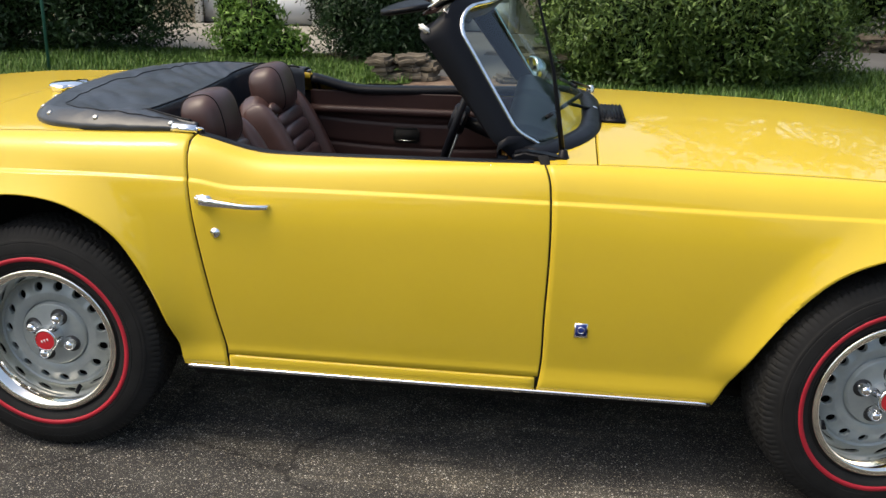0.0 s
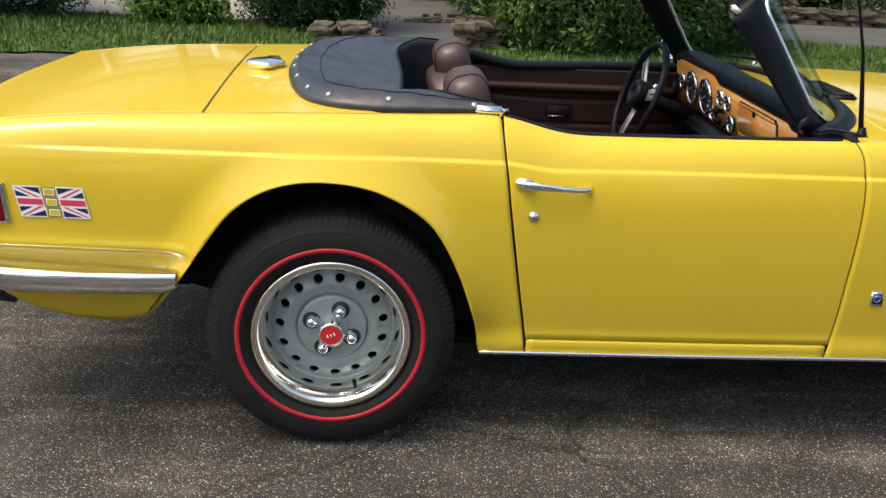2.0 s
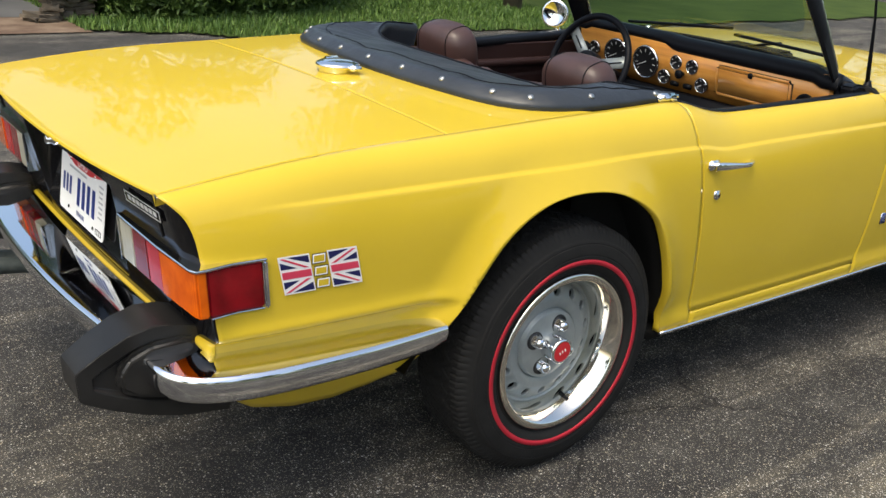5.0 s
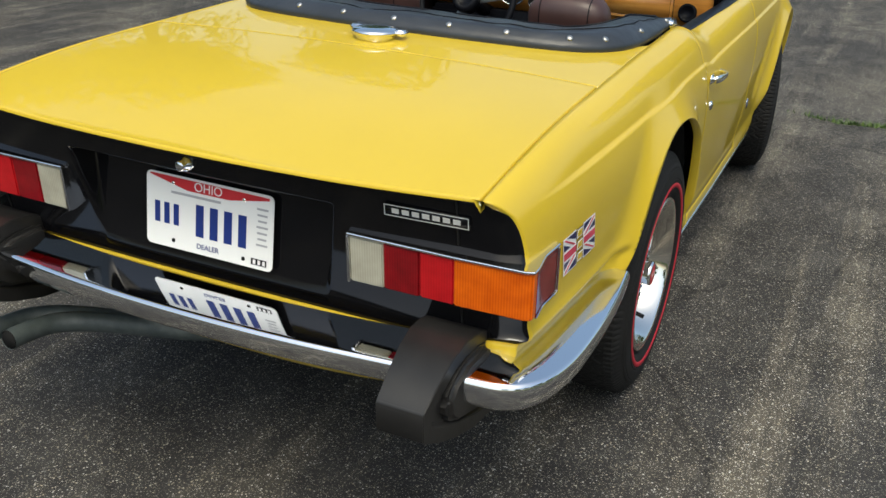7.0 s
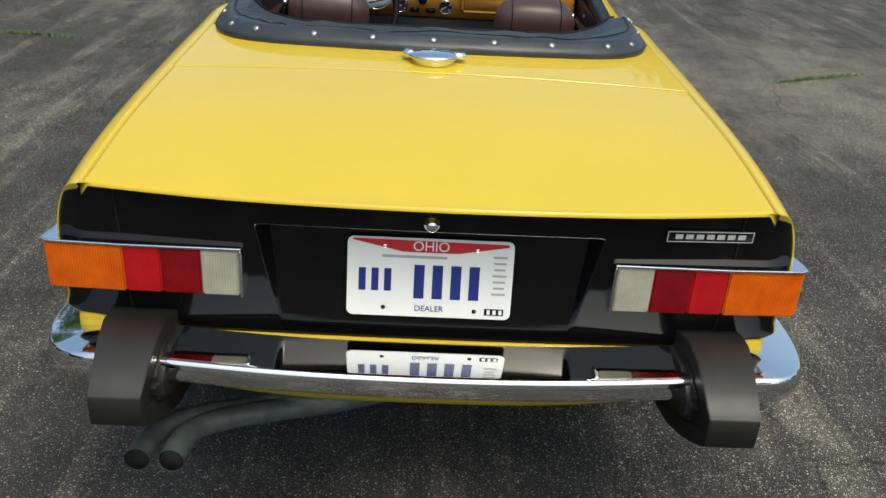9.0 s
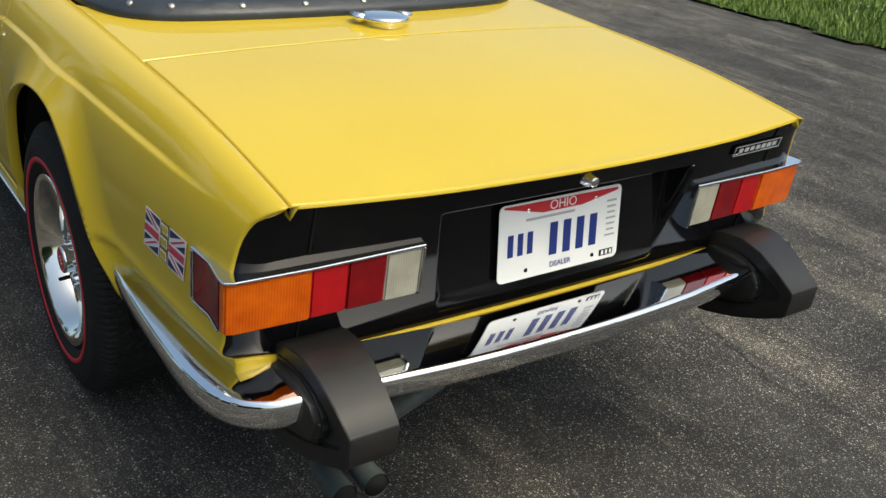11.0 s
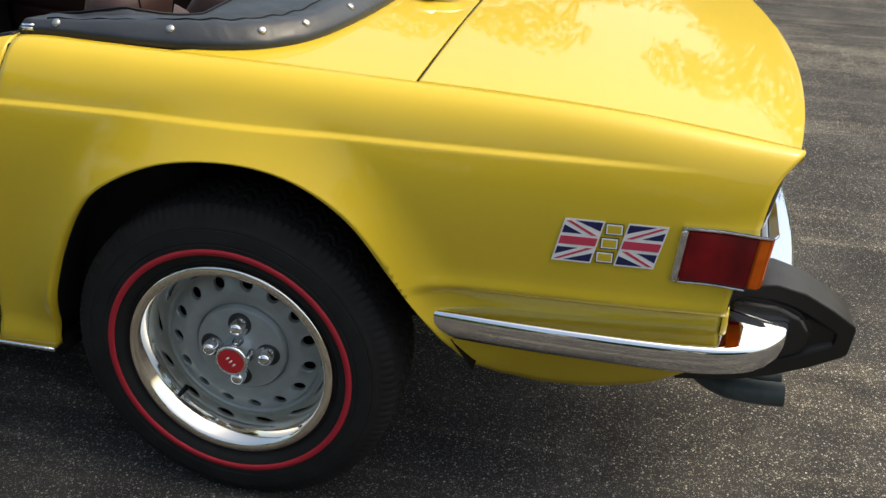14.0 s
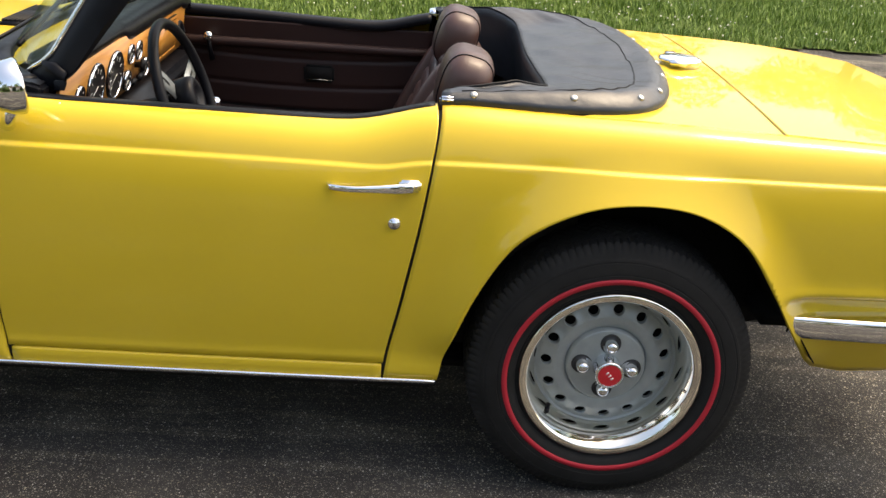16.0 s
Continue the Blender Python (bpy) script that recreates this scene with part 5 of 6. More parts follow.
for a in (40, 165, 285):
    sp = part("spoke", rbox(0.005, 0.142, 0.042, 0.002), SILVER, wheel_rim, "brushed silver spoke", Matrix.Rotation(radians(a), 4, "X") @ pose(0.012, 0.112, 0))
    part("spoke_slot", rbox(0.006, 0.07, 0.010, 0.002), TRIM, sp, m=pose(-0.0006, 0.006, 0))
part("steering_column", tube_mesh("steering_column", [(0.01, 0, 0), (0.10, 0, 0), (0.26, 0, 0)], [0.020, 0.026, 0.026], 16), TRIM, wheel_rim)
part("column_stalk", tube_mesh("column_stalk", [(0.07, 0.02, 0), (0.06, 0.13, 0.01)], 0.006, 8), TRIM, wheel_rim)

# ---- windscreen ----
ws = tagged(new("windscreen_frame"), "black windscreen frame")
ws.parent = car


def ws_point(u, v, off=0.0):
    """u across (-1 to 1), v up (0 to 1): the curved plane of the glass."""
    y = u * (0.578 - 0.050 * v)
    z = 0.854 + 0.396 * v + 0.032 * (1 - u * u) - 0.22 * max(0.0, 0.12 - v)
    x = 1.268 - 0.240 * v + 0.200 * (1 - u ** 4) * (1 - 0.25 * v)
    if off < 0:
        return Vector((x + off * 0.9 * (0.30 + 1.15 * v), y, z + off * 0.25 - 0.045 * max(0.0, v - 0.78) / 0.22))
    return Vector((x + off * 0.8, y, z + off * 0.6))


def border(inset, off=0.0, radius=0.095, n=14):
    """A rounded outline round the glass, inset in metres."""
    hw, hh = 0.575 - inset, 0.223 - inset
    r = min(max(radius - inset * 0.5, 0.02), hh * 0.9)
    pts = []
    for cx, cy, a0 in ((1, 1, 0), (-1, 1, 90), (-1, -1, 180), (1, -1, 270)):
        for k in range(n):
            a = radians(a0 + 90 * k / (n - 1))
            pts.append((cx * (hw - r) + r * math.cos(a), cy * (hh - r) + r * math.sin(a)))
    out = []
    for i, (px, py) in enumerate(pts):
        qx, qy = pts[(i + 1) % len(pts)]
        m_ = 14 if abs(qx - px) > 0.3 else (6 if abs(qy - py) > 0.1 else 1)
        out += [(px + (qx - px) * k / m_, py + (qy - py) * k / m_) for k in range(m_)]
    return [ws_point(px / 0.575, 0.5 + py / 0.446, off) for px, py in out]


rings = [border(0.027, 0.004), border(0.025, 0.010), border(0.012, 0.012), border(-0.001, 0.004), border(-0.004, -0.030), border(0.004, -0.054), border(0.024, -0.054), border(0.026, -0.018)]
nf = len(rings[0])
ws_mesh = crisp(mesh_of("frame_surround", [rings[k][i] for i in range(nf) for k in range(8)], grid_faces(nf, 8, wrap_n=True, wrap_m=True)), 45)
surround = part("frame_surround", ws_mesh, TRIM, ws, "black painted windscreen surround")
part("glass_trim", tube_mesh("glass_trim", border(0.028, 0.010), 0.0065, 8, closed=True), CHROME, ws, "bright strip round the glass")
gl = []
for vv in np.linspace(0.05, 0.95, 12):
    gl.append([tuple(ws_point(u, vv, 0.006)) for u in np.linspace(-0.958, 0.958, 41)])
glass = sheet("glass", gl, (-0.004, 0, -0.002), GLASS, ws, "clear laminated windscreen glass")
glass.visible_shadow = False
# base rubber
bp = []
for u in np.linspace(0.955, -0.955, 61):
    q = ws_point(max(-1, min(1, u)), 0.03)
    yy = 0.60 * u
    bp.append((q.x, yy, float(deck(q.x, max(-0.6, min(0.6, yy)))) + 0.004))
part("base_rubber", sweep_mesh("base_rubber", bp, [(-0.020, -0.030), (0.040, -0.030), (0.038, -0.002), (0.026, 0.008), (0.010, 0.014), (-0.012, 0.016), (-0.020, 0.006)]), TRIM, ws, "thick black rubber along the screen's base")
for s in (-1, 1):
    outline = [(1.262, 0.858), (1.258, 0.893), (1.29, 0.903), (1.34, 0.896), (1.395, 0.886), (1.42, 0.874), (1.42, 0.858)]
    part("pillar_foot", prism_mesh("pillar_foot", outline, 0.050, 0.008), TRIM, ws, m=pose(0, s * 0.588, 0))
    part("header_end", rbox(0.034, 0.016, 0.014, 0.005), WHITE, ws, "pale end cap of the header", pose(1.020, s * 0.530, 1.188, 0, 34, 0))
    part("header_catch", rbox(0.05, 0.03, 0.02, 0.006), CHROME, ws, "chrome hood catch on the header", pose(1.02, s * 0.47, 1.262, 0, 20, 0))
    part("sun_visor", rounded_pad(0.16, 0.40, 0.026, 3.4), TRIM, ws, "black padded sun visor", pose(0.955, s * 0.27, 1.226, 0, -10, 0))
hd = [ws_point(u, 1.0, 0.0) + Vector((-0.004, 0, 0.012)) for u in np.linspace(-0.95, 0.95, 31)]
part("header_strip", sweep_mesh("header_strip", hd, [(-0.012, -0.006), (-0.010, 0.003), (0.062, -0.040), (0.060, -0.050)]), STEEL, ws, "bright strip along the header")
part("mirror_stem", tube_mesh("mirror_stem", [(1.13, 0, 1.255), (1.10, 0, 1.20)], 0.006, 8), CHROME, ws)
part("interior_mirror", rounded_pad(0.02, 0.20, 0.05, 3), TRIM, ws, "black interior mirror", pose(1.08, 0, 1.185))
for y0, y1 in ((0.42, -0.02), (-0.02, -0.44)):
    a, b = ws_point(y0 / 0.55, 0.16, 0.016), ws_point(y1 / 0.55, 0.22, 0.016)
    arm = part("wiper", tube_mesh("wiper", [Vector((1.475, y0, 0.915)), (a + b) / 2 + Vector((0.012, 0, 0.004))], 0.005, 8), TRIM, car, "black wiper arm and blade")
    part("wiper_blade", tube_mesh("wiper_blade", [a, a.lerp(b, 0.33), a.lerp(b, 0.66), b], 0.006, 8), TRIM, arm)
    part("wiper_spindle", lathe_mesh("wiper_spindle", [(0.014, -0.02), (0.014, 0.004), (0.010, 0.012), (0, 0.013)], 18), STEEL, arm, m=pose(1.475, y0, 0.912))
# scuttle vent grille
vent = part("scuttle_vent", rbox(0.070, 0.26, 0.012, 0.003), TRIM, car, "black slatted scuttle vent", pose(1.530, -0.06, float(deck(1.530, -0.06)) + 0.003))
for k in range(6):
    part("vent_slat", rbox(0.006, 0.24, 0.008, 0.002), TRIM, vent, m=pose(-0.028 + 0.0112 * k, 0, 0.008))
ant = part("radio_aerial", tube_mesh("radio_aerial", [(1.385, -0.585, 0.90), (1.372, -0.583, 0.98), (1.352, -0.580, 1.10), (1.300, -0.575, 1.29), (1.262, -0.570, 1.40)], [0.0075, 0.0065, 0.0045, 0.0028, 0.002], 8), TRIM, car, "flexible black radio aerial")
part("aerial_base", lathe_mesh("aerial_base", [(0.020, -0.012), (0.020, 0.004), (0.014, 0.012), (0.009, 0.030), (0, 0.032)], 20), TRIM, ant, m=pose(1.388, -0.586, 0.876))
# chrome door mirror on the left
mir = part("door_mirror", lathe_mesh("door_mirror", [(0.0, 0.055), (0.022, 0.051), (0.040, 0.038), (0.052, 0.016), (0.056, -0.006), (0.055, -0.012), (0.050, -0.012)], 36, "x"), CHROME, car, "round bullet-shaped chrome door mirror", pose(1.262, 0.742, 0.925, 0, 6, 32))
part("mirror_glass", lathe_mesh("mirror_glass", [(0, -0.008), (0.050, -0.008), (0.050, -0.011)], 36, "x"), CHROME, mir)
part("mirror_stalk", tube_mesh("mirror_stalk", [(0.01, 0, -0.04), (0.02, -0.02, -0.07), (0.02, -0.05, -0.085)], [0.012, 0.010, 0.016], 12), CHROME, mir)

# ---- ground ----


def rise(x, y):
    return 0.0


def land(name, mat, inside, x0, x1, y0, y1, step_x, step_y, lift=0.0, label="", cat=""):
    xs, ys = np.arange(x0, x1 + 1e-6, step_x), np.arange(y0, y1 + 1e-6, step_y)
    v = [(x, y, rise(x, y) + lift) for x in xs for y in ys]
    f = [q for q in grid_faces(len(xs), len(ys)) if inside(sum(v[i][0] for i in q) / 4, sum(v[i][1] for i in q) / 4)]
    ob = part(name, mesh_of(name, v, f), mat)
    return tagged(ob, label, cat, kind="structure")


ys_g = [-400, -60, -20, 2, 3, 5, 8, 12, 20, 60, 400]
xs_g = [-400, -60, -20, 0, 20, 60, 400]
gv = [(x, y, rise(x, y)) for x in xs_g for y in ys_g]
tagged(part("ground", mesh_of("ground", gv, grid_faces(len(xs_g), len(ys_g))), ASPHALT), "worn dark asphalt drive with pale aggregate and stains", "ground", kind="structure")


def lawn_edge(x):
    """Near edge of the far lawn."""
    return float(np.interp(x, [-14, -3.5, -1.4, -0.5, 0.0, 1.0, 1.9, 2.4, 3.5, 16], [5.6, 5.4, 5.8, 6.2, 6.4, 6.2, 5.75, 5.45, 5.5, 5.8])) + 0.05 * math.sin(x * 4.1) + 0.03 * math.sin(x * 11)


def on_lawn(x, y):
    if y < lawn_edge(x) or y > 10.4:
        return False
    if -0.1 < x < 1.05 and y < 7.6:
        return False
    if y > 6.9 and -0.1 < x < 1.05 or y > 8.2 and -0.25 < x < 1.7:
        return False
    if x > 3.9 and y > 8.45:
        return False
    return not (x < -0.2 and y > 8.35 and x > -8)


def on_near_lawn(x, y):
    return y < -5.42 + 0.05 * math.sin(x * 2.1) + 0.04 * math.sin(x * 7) + 0.12 * math.sin(x * 0.6)


land("lawn", SOIL, on_lawn, -14, 16, 5, 10.4, 0.1, 0.1, 0.02, "rough green lawn with clover", "lawn")
land("lawn_2", SOIL, on_near_lawn, -22, 20, -22, -5, 0.1, 0.1, 0.02, "green lawn beyond the drive", "lawn")
land("dirt_path", DIRT, lambda x, y: True, -0.15, 1.1, 6.05, 7.05, 0.05, 0.05, 0.010, "bare reddish dirt between the stones", "path")
land("side_road", ROAD, lambda x, y: True, -0.3, 1.8, 6.9, 11.7, 0.15, 0.15, 0.014, "pale grey asphalt drive to the garage", "road")
land("side_road_2", ROAD, lambda x, y: True, 3.8, 16, 8.4, 10.6, 0.2, 0.1, 0.024, "pale grey asphalt road", "road")
land("concrete_slab", CONCRETE, lambda x, y: True, -9, -0.3, 8.3, 11.7, 0.2, 0.2, 0.018, "pale concrete apron before the garage", "slab")


def grass(name, inside, n, x0, x1, y0, y1, h, seed, label, mat):
    rng = random.Random(seed)
    v, f = [], []
    while len(f) < n:
        x, y = rng.uniform(x0, x1), rng.uniform(y0, y1)
        if not inside(x, y):
            continue
        z, a = rise(x, y) + 0.015, rng.uniform(0, 6.28)
        k = rng.uniform(0.5, 1.3) * h * (0.75 + 0.5 * noise.noise((x * 0.9, y * 0.9, 0)))
        w, b = 0.006 + 0.004 * rng.random(), rng.uniform(0.1, 0.7) * k
        dx, dy = math.cos(a), math.sin(a)
        i = len(v)
        v += [(x - dy * w, y + dx * w, z), (x + dy * w, y - dx * w, z), (x + dx * b, y + dy * b, z + k)]
        f.append((i, i + 1, i + 2))
    return tagged(part(name, mesh_of(name, v, f, False), mat), label, "grass", kind="stuff")


grass("grass", on_lawn, 46000, -6, 7, 5.2, 8.6, 0.075, 3, "green grass blades of the far lawn", GRASS)
grass("grass_2", on_near_lawn, 110000, -6, 9, -10.5, -5.2, 0.085, 4, "long green grass blades beside the drive", LIT_GRASS)

rng = random.Random(8)
v, f = [], []
while len(f) < 5200:
    x, y = rng.uniform(-6, 8), rng.uniform(-10, -5.4)
    if not on_near_lawn(x, y) or noise.noise((x * 0.8, y * 0.8, 5.0)) < rng.uniform(-0.3, 0.5):
        continue
    z, r = rng.uniform(0.06, 0.12), rng.uniform(0.006, 0.011)
    i = len(v)
    v += [(x - r, y, z), (x, y - r, z), (x + r, y, z), (x, y + r, z), (x, y, z + r), (x, y, z - r)]
    f += [(i, i + 1, i + 4), (i + 1, i + 2, i + 4), (i + 2, i + 3, i + 4), (i + 3, i, i + 4), (i + 1, i, i + 5), (i + 2, i + 1, i + 5), (i + 3, i + 2, i + 5), (i, i + 3, i + 5)]
tagged(part("clover_flowers", mesh_of("clover_flowers", v, f), CLOVER), "small white clover flowers in the lawn", "flowers", kind="stuff")


# ---- shrubs, trees ----
def foliage(blobs, n, size, seed, flat_=0.5):
    """Many small folded leaves on and inside lumpy ellipsoids."""
    rng = np.random.default_rng(seed)
    vol = np.array([b[3] * b[4] + b[4] * b[5] + b[3] * b[5] for b in blobs])
    pick = rng.choice(len(blobs), n, p=vol / vol.sum())
    B = np.array(blobs)[pick]
    d = rng.normal(size=(n, 3))
    d /= np.linalg.norm(d, axis=1)[:, None]
    r = np.where(rng.random(n) < 0.8, 0.97 + 0.10 * rng.normal(size=n), rng.random(n) ** 0.5)
    lump = 1 + 0.16 * np.sin(d[:, 0] * 7 + B[:, 0] * 5) * np.sin(d[:, 2] * 6 + 1) + 0.10 * np.sin(d[:, 1] * 13 + d[:, 2] * 9)
    P = B[:, :3] + d * B[:, 3:6] * (r * lump)[:, None]
    nrm = d + 0.9 * rng.normal(size=(n, 3))
    nrm /= np.linalg.norm(nrm, axis=1)[:, None]
    t = np.cross(nrm, rng.normal(size=(n, 3)))
    t /= np.linalg.norm(t, axis=1)[:, None]
    b = np.cross(nrm, t)
    L = (size * (0.6 + 0.8 * rng.random(n)))[:, None]
    w = L * flat_
    q = np.stack([P - t * L, P + b * w * 0.6 + nrm * w * 0.25, P + t * L, P - b * w * 0.6 + nrm * w * 0.25], 1)
    return q.reshape(-1, 3)


def leaf_mesh(name, pts):
    n = len(pts) // 4
    me = bpy.data.meshes.new(name)
    me.vertices.add(n * 4)
    me.vertices.foreach_set("co", pts.astype(np.float32).ravel())
    me.loops.add(n * 4)
    me.loops.foreach_set("vertex_index", np.arange(n * 4, dtype=np.int32))
    me.polygons.add(n)
    me.polygons.foreach_set("loop_start", np.arange(0, n * 4, 4, dtype=np.int32))
    me.update(calc_edges=True)
    me.validate()
    return me


def stems(name, x, y, z, spread, h, n, seed, r=0.02):
    rng = random.Random(seed)
    v, f = [], []
    for k in range(n):
        a, s_ = rng.uniform(0, 6.28), rng.uniform(0.3, 1) * spread
        p = [Vector((x + 0.15 * s_ * math.cos(a), y + 0.15 * s_ * math.sin(a), z - 0.03)), Vector((x + 0.5 * s_ * math.cos(a), y + 0.5 * s_ * math.sin(a), z + 0.45 * h)), Vector((x + s_ * math.cos(a), y + s_ * math.sin(a), z + 0.85 * h))]
        for i, q in enumerate(p):
            rr = r * (1 - 0.35 * i)
            v += [q + Vector((rr * math.cos(t), rr * math.sin(t), 0)) for t in (0, 1.57, 3.14, 4.71)]
        o = len(v) - 12
        f += [(o + i * 4 + j, o + i * 4 + (j + 1) % 4, o + (i + 1) * 4 + (j + 1) % 4, o + (i + 1) * 4 + j) for i in range(2) for j in range(4)]
    return mesh_of(name, v, f)


def shrub(label, mat, blobs, n, size, seed, stem=True):
    x = sum(b[0] for b in blobs) / len(blobs)
    y = sum(b[1] for b in blobs) / len(blobs)
    z = rise(x, y)
    B = [(b[0], b[1], b[2] + rise(b[0], b[1]), *b[3:]) for b in blobs]
    root = part("shrub", stems("branches", x, y, z, 0.45, 1.2, 9, seed), BARK, None)
    tagged(root, label, "shrub")
    part("leaves", leaf_mesh("leaves", foliage(B, n, size, seed)), mat, root)
    # added solid cores, coloured as the deep shade between the leaves
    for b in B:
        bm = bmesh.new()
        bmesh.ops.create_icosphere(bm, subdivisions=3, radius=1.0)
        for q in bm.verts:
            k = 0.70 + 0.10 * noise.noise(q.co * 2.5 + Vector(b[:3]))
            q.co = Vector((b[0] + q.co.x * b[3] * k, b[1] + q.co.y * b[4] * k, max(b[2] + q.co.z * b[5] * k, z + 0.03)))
        part("shade_core", bm, INNER_SHADE, root)
    return root


shrub("large dark clipped yew hedge at the lawn's end", YEW, [(-4.0, 8.0, 0.9, 0.9, 0.8, 1.05), (-5.2, 7.9, 1.0, 1.05, 0.85, 1.25), (-6.6, 8.1, 1.1, 1.1, 0.9, 1.3), (-8.0, 8.3, 1.1, 1.1, 0.9, 1.3), (-5.8, 8.8, 1.6, 1.6, 0.9, 1.3)], 150000, 0.036, 11)
shrub("dark rounded yew bush beside the drive", YEW, [(-0.72, 7.95, 0.74, 0.70, 0.62, 0.82), (-0.38, 8.0, 0.60, 0.52, 0.55, 0.72), (-0.65, 8.3, 1.40, 0.72, 0.6, 0.90), (-1.05, 8.2, 1.15, 0.55, 0.55, 0.95), (-0.25, 8.2, 1.2, 0.45, 0.5, 0.7)], 90000, 0.030, 12)
shrub("broad mid-green bush on the lawn", BOX, [(2.1, 6.95, 0.70, 0.70, 0.65, 0.82), (2.9, 7.1, 0.80, 0.85, 0.7, 0.95), (3.6, 7.5, 0.70, 0.72, 0.65, 0.85), (2.6, 7.7, 1.3, 0.9, 0.8, 0.85), (3.5, 8.0, 1.25, 0.8, 0.7, 0.8), (1.65, 7.2, 0.50, 0.45, 0.5, 0.58)], 110000, 0.034, 13)
shrub("dark bush behind the drive's edge", BOX, [(1.55, 10.0, 0.62, 0.62, 0.5, 0.75), (1.7, 10.4, 1.25, 0.75, 0.6, 0.95), (2.7, 11.3, 1.2, 1.0, 0.7, 1.3), (4.0, 12.2, 1.2, 1.2, 0.8, 1.5)], 30000, 0.04, 14)
shrub("row of dark green bushes beyond the road", BOX, [(5.2, 11.6, 1.1, 1.1, 0.75, 1.2), (6.8, 11.65, 1.1, 1.2, 0.8, 1.3), (8.6, 11.7, 1.2, 1.3, 0.85, 1.4), (10.6, 12.3, 1.2, 1.4, 0.9, 1.5), (13, 12.5, 1.3, 1.5, 0.9, 1.6)], 50000, 0.045, 15)
shrub("bright green low shrub round the young tree", LIME, [(-2.25, 7.75, 0.26, 0.36, 0.32, 0.30), (-2.05, 7.8, 0.48, 0.26, 0.26, 0.28), (-2.42, 7.9, 0.62, 0.18, 0.2, 0.26), (-1.75, 7.8, 0.18, 0.26, 0.22, 0.20), (-2.2, 7.85, 0.85, 0.16, 0.16, 0.22)], 7000, 0.034, 16)


def tree(label, x, y, h, r, mat, n, seed, size=0.10, trunk=0.12):
    rng = random.Random(seed)
    z = rise(x, y)
    base = part("tree", tube_mesh("tree", [(x, y, z - 0.1), (x + 0.05, y, z + h * 0.25), (x + 0.1, y + 0.05, z + h * 0.55), (x, y, z + h * 0.9)], [trunk, trunk * 0.8, trunk * 0.55, trunk * 0.1], 10), BARK)
    tagged(base, label, "tree")
    blobs = []
    for k in range(11):
        a, e = rng.uniform(0, 6.28), rng.uniform(0.35, 0.95)
        q = r * rng.uniform(0.25, 0.75)
        c = (x + q * math.cos(a), y + q * math.sin(a), z + h * e)
        s_ = r * rng.uniform(0.30, 0.52) * (1.1 - 0.4 * e)
        blobs.append((*c, s_, s_, s_ * 0.8))
        part("limb", tube_mesh("limb", [(x, y, z + h * max(0.25, e - 0.25)), tuple((Vector((x, y, z + h * e)) + Vector(c)) / 2), c], [trunk * 0.4, trunk * 0.25, trunk * 0.08], 6), BARK, base)
    part("crown", leaf_mesh("crown", foliage(blobs, n, size, seed)), mat, base)
    return base


t = part("tree", tube_mesh("tree", [(-2.2, 8.05, -0.05), (-2.19, 8.06, 1.3), (-2.14, 8.06, 2.9)], [0.075, 0.065, 0.05], 12), BARK)
tagged(t, "slim grey trunk of a young tree", "tree")
part("crown", leaf_mesh("crown", foliage([(-2.1, 8.1, 3.5, 1.0, 0.9, 0.9), (-1.6, 8.0, 3.1, 0.6, 0.6, 0.5)], 6000, 0.05, 40)), LIME, t)
for k, (x, y, h, r) in enumerate(((-14, 22, 8, 4), (-7, 23, 9, 4.5), (0.5, 23, 8, 4), (7, 22, 9, 4.5), (14, 18, 13, 5.2), (22, 11, 10, 4.4), (27, 3, 7, 3.6), (25, -8, 8, 4), (14, -26, 8, 4.4), (7, -27, 9, 4.4), (0.5, -25, 8, 4.2), (-6, -27, 9, 4.5), (-13, -25, 8, 4.2), (-22, -16, 9, 4.5))):
    tree("tall leafy green tree beyond the drive", x, y, h, r, BOX, 9000, 60 + k, 0.16, 0.22)

t = part("tree", tube_mesh("tree", [(6.60, 7.0, -0.05), (6.62, 7.0, 1.4), (6.58, 7.02, 3.2), (6.66, 7.0, 4.6)], [0.125, 0.10, 0.085, 0.03], 12), BARK)
tagged(t, "grey-barked tree on the lawn by the road", "tree")
for k, (bx, by, bz) in enumerate(((6.0, 6.7, 3.9), (7.2, 7.3, 4.1), (6.5, 7.7, 4.3), (6.9, 6.4, 4.5))):
    part("limb", tube_mesh("limb", [(6.60, 7.01, 2.7 + 0.2 * k), ((bx + 6.6) / 2, (by + 7.0) / 2, bz - 0.45), (bx, by, bz)], [0.045, 0.03, 0.01], 6), BARK, t)
part("crown", leaf_mesh("crown", foliage([(6.0, 6.7, 4.0, 0.8, 0.8, 0.6), (7.2, 7.3, 4.2, 0.8, 0.8, 0.6), (6.5, 7.7, 4.4, 0.8, 0.7, 0.6), (6.9, 6.4, 4.6, 0.7, 0.7, 0.6), (6.6, 7.0, 5.0, 0.8, 0.8, 0.6)], 14000, 0.06, 44)), BOX, t)

# weeds in the seam across the drive
rng = random.Random(21)
v, f = [], []
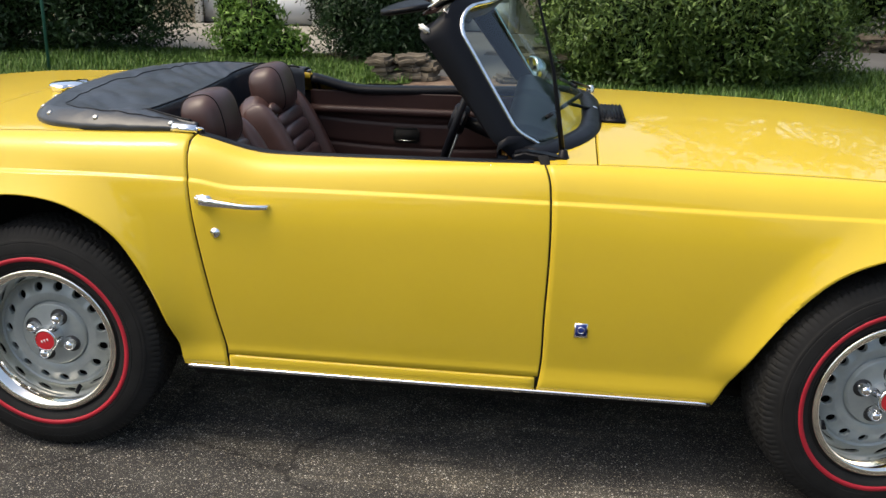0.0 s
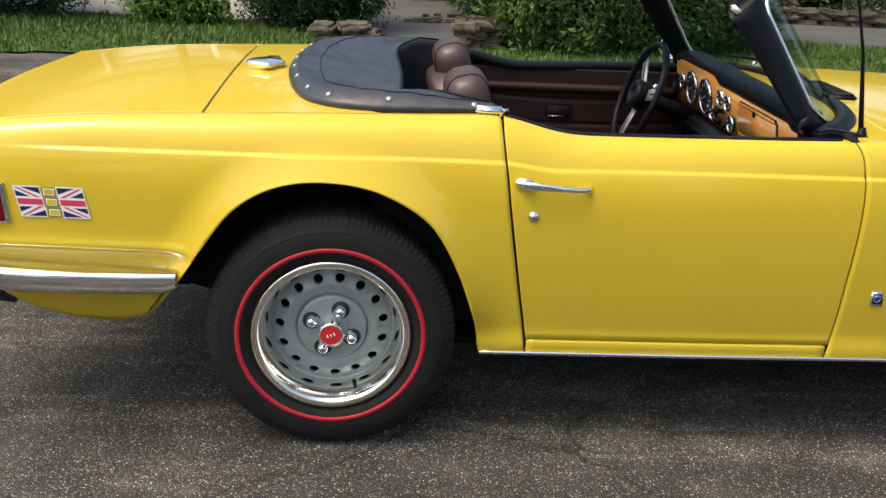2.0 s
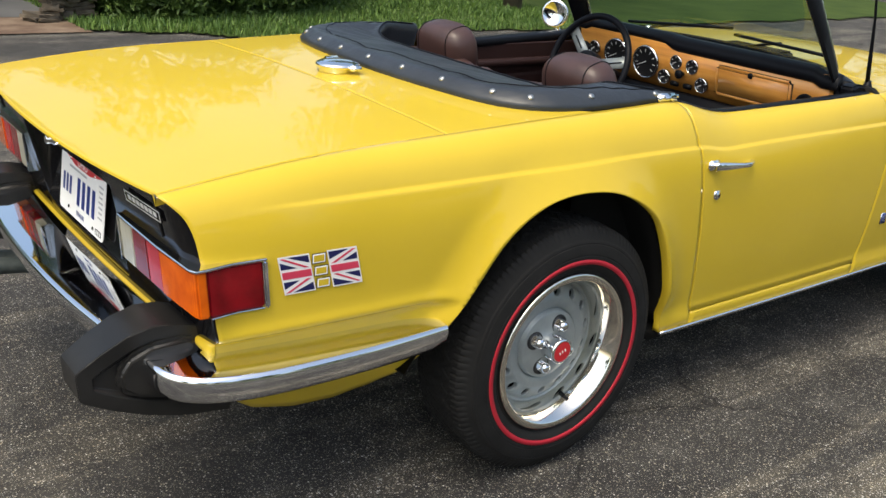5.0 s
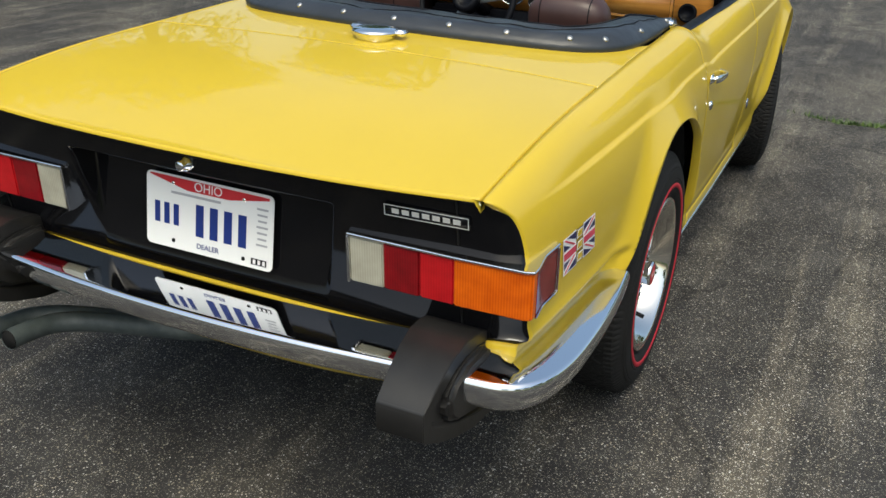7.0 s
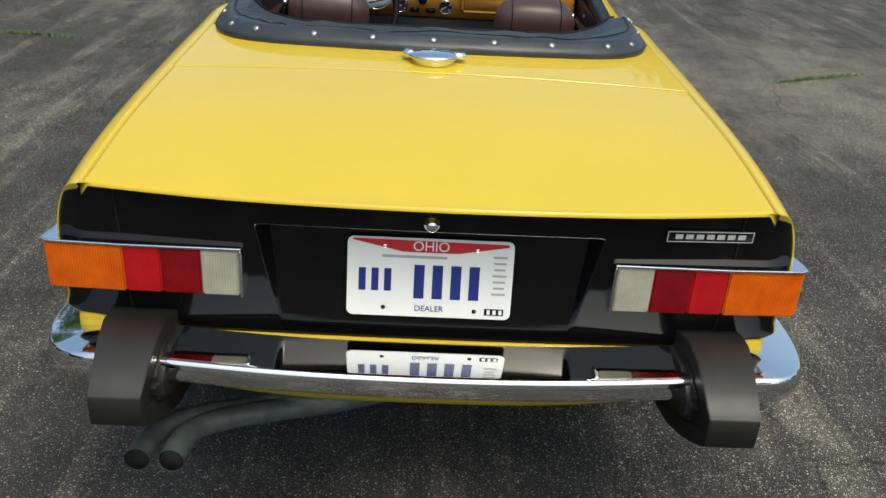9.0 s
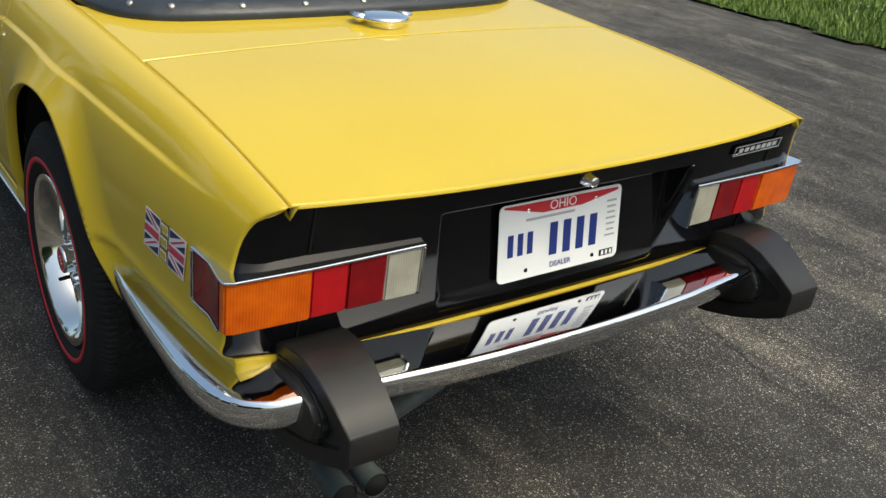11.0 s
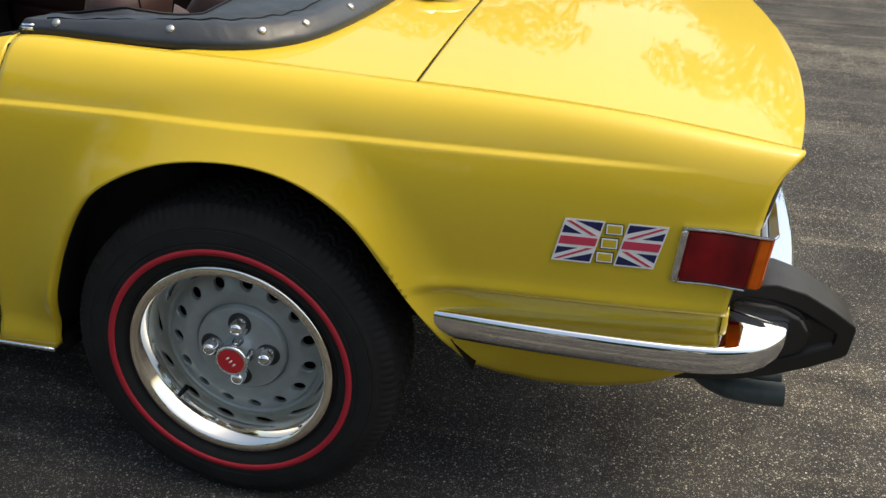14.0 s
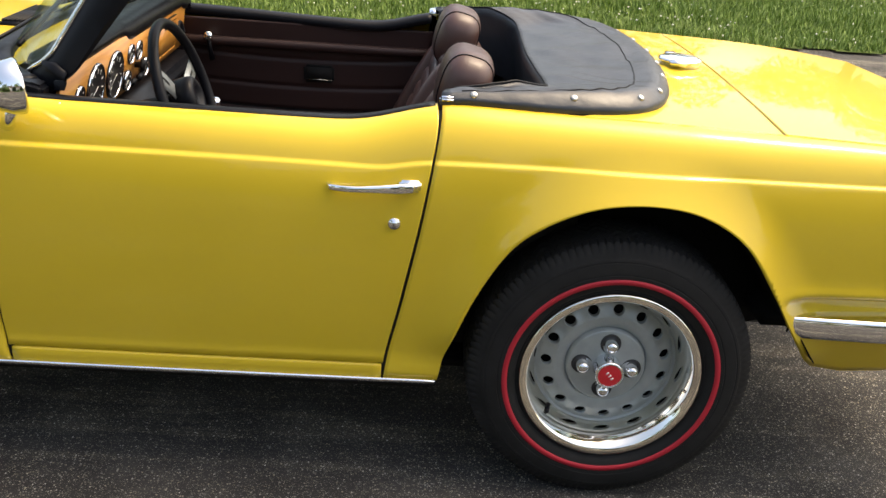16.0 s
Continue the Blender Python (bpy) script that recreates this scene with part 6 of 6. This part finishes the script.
while len(f) < 2000:
    y = rng.uniform(-6.0, 4.0)
    if noise.noise((y * 1.3, 3.0, 0.0)) < rng.uniform(-0.05, 0.35):
        continue
    x = float(np.interp(y, [-6.0, -3.3, -2.0, -1.0, 1.0, 2.0, 4.0], [4.9, 4.2, 3.55, 3.25, 3.9, 4.0, 4.1])) + 0.05 * noise.noise((y * 2.0, 0, 0)) + rng.gauss(0, 0.012)
    a, k, w = rng.uniform(0, 6.28), rng.uniform(0.012, 0.035), rng.uniform(0.002, 0.004)
    dx, dy, i = math.cos(a), math.sin(a), len(v)
    v += [(x - dy * w, y + dx * w, -0.001), (x + dy * w, y - dx * w, -0.001), (x + dx * 0.7 * k, y + dy * 0.7 * k, k)]
    f.append((i, i + 1, i + 2))
tagged(part("weeds", mesh_of("weeds", v, f, False), GRASS), "short green weeds growing in an asphalt seam", "weeds", kind="stuff")

# ---- garage, stones, post ----
garage = tagged(new("garage"), "cream garage with a white panelled roll-up door", "garage")
gy = 11.7
for x0, x1 in ((-12.0, -4.25), (-2.4, -0.2), (0.6, 1.8)):
    box_part("wall", ((x0 + x1) / 2, gy + 0.1, 1.35), (x1 - x0, 0.2, 2.8), SIDING, garage, "cream siding wall", 0.01)
    for x in np.arange(x0 + 0.1, x1, 0.22):
        box_part("siding_batten", (x, gy - 0.012, 1.35), (0.03, 0.024, 2.75), SIDING, garage, r=0.004)
for x0, x1 in ((-4.25, -2.4), (-0.2, 0.6)):
    mid_, wd = (x0 + x1) / 2, x1 - x0
    box_part("lintel", (mid_, gy + 0.1, 2.45), (wd, 0.2, 0.6), SIDING, garage, r=0.01)
    for k in range(5):
        pnl = box_part("door_panel", (mid_, gy + 0.10, 0.24 + 0.43 * k), (wd - 0.08, 0.05, 0.42), GARAGE, garage, "white painted door panel", 0.010)
    for x in (x0, x1):
        box_part("door_jamb", (x, gy - 0.03, 1.1), (0.10, 0.10, 2.3), GARAGE, garage, r=0.008)
roof = [[(x, y, 2.75 + h) for x in (-12.4, 2.2)] for y, h in ((11.5, 0.0), (14.2, 1.3), (17.2, 0.0))]
sheet("roof", roof, (0, 0, -0.12), BARK, garage)
box_part("wall", (-5.1, 16.8, 1.35), (13.8, 0.2, 2.8), SIDING, garage, r=0.01)
for x in (-11.9, 1.7):
    box_part("wall", (x, 14.3, 1.35), (0.2, 4.9, 2.8), SIDING, garage, r=0.01)


def boulder_mesh(sx, sy, sz, seed):
    bm = bmesh.new()
    bmesh.ops.create_cube(bm, size=1, matrix=Matrix.Diagonal((sx, sy, sz, 1)))
    bmesh.ops.bevel(bm, geom=bm.edges[:], offset=0.36 * min(sx, sy, sz), segments=2, affect="EDGES")
    bmesh.ops.subdivide_edges(bm, edges=bm.edges[:], cuts=1, use_grid_fill=True)
    for q in bm.verts:
        q.co += Vector(noise.noise_vector(q.co * 7 + Vector((seed * 3.1, seed, 0)))) * 0.26 * min(sx, sy, sz) + Vector(noise.noise_vector(q.co * 22 + Vector((seed, 0, 0)))) * 0.05 * min(sx, sy, sz)
    me = bpy.data.meshes.new("stone")
    bm.to_mesh(me)
    bm.free()
    return me


rs = random.Random(5)


def stone(x, y, z, sx, sy, sz, label="rough tan sandstone block of a low wall", group="wall stones"):
    ob = part("stone", boulder_mesh(sx, sy, sz, rs.uniform(0, 50)), STONE, None, "", pose(x, y, z + sz * 0.42, rs.uniform(-4, 4), rs.uniform(-4, 4), rs.uniform(-25, 25)))
    return tagged(ob, label, "stone", group)


for cx, cy, wide, tall in ((-0.14, 6.48, 0.27, 3), (1.05, 6.72, 0.26, 4)):
    z = rise(cx, cy)
    for lay in range(tall):
        hgt = 0.065 + 0.03 * rs.random()
        for k in range(3):
            stone(cx + (k - 1) * wide * 0.62 + rs.uniform(-0.04, 0.04) + (0.04 * lay if cx > 1 else -0.04 * lay), cy + 0.10 * k + rs.uniform(-0.05, 0.05), z, wide * rs.uniform(0.7, 1.05), 0.26, hgt + 0.02)
        z += hgt
for k in range(16):
    a = k / 15
    stone(-1.3 + 1.05 * a + rs.uniform(-0.05, 0.05), 8.05 + 0.12 * math.sin(k) - 0.55 * a, -0.02, 0.16 + 0.1 * rs.random(), 0.16, 0.07 + 0.05 * rs.random(), "weathered flat stone in the grass", "edging stones")
for lay in range(3):
    for k in range(24):
        stone(4.2 + 0.42 * k + 0.2 * (lay % 2), 10.9 + rs.uniform(-0.03, 0.03), 0.085 * lay - 0.03, 0.40, 0.24, 0.10, "flat sandstone course of the retaining wall", "retaining wall stones")
for k in range(14):
    stone(0.55 + 0.075 * k, 9.05 + rs.uniform(-0.12, 0.25), 0.0, 0.14 + 0.12 * rs.random(), 0.15, 0.05 + 0.06 * rs.random(), "pale tan edging stone by the drive", "edging stones")
post = part("garden_post", tube_mesh("garden_post", [(-3.76, 6.20, -0.05), (-3.77, 6.20, 1.0), (-3.78, 6.20, 1.8)], 0.016, 10), GREENPOST)
tagged(post, "thin green metal garden post in the lawn", "post")
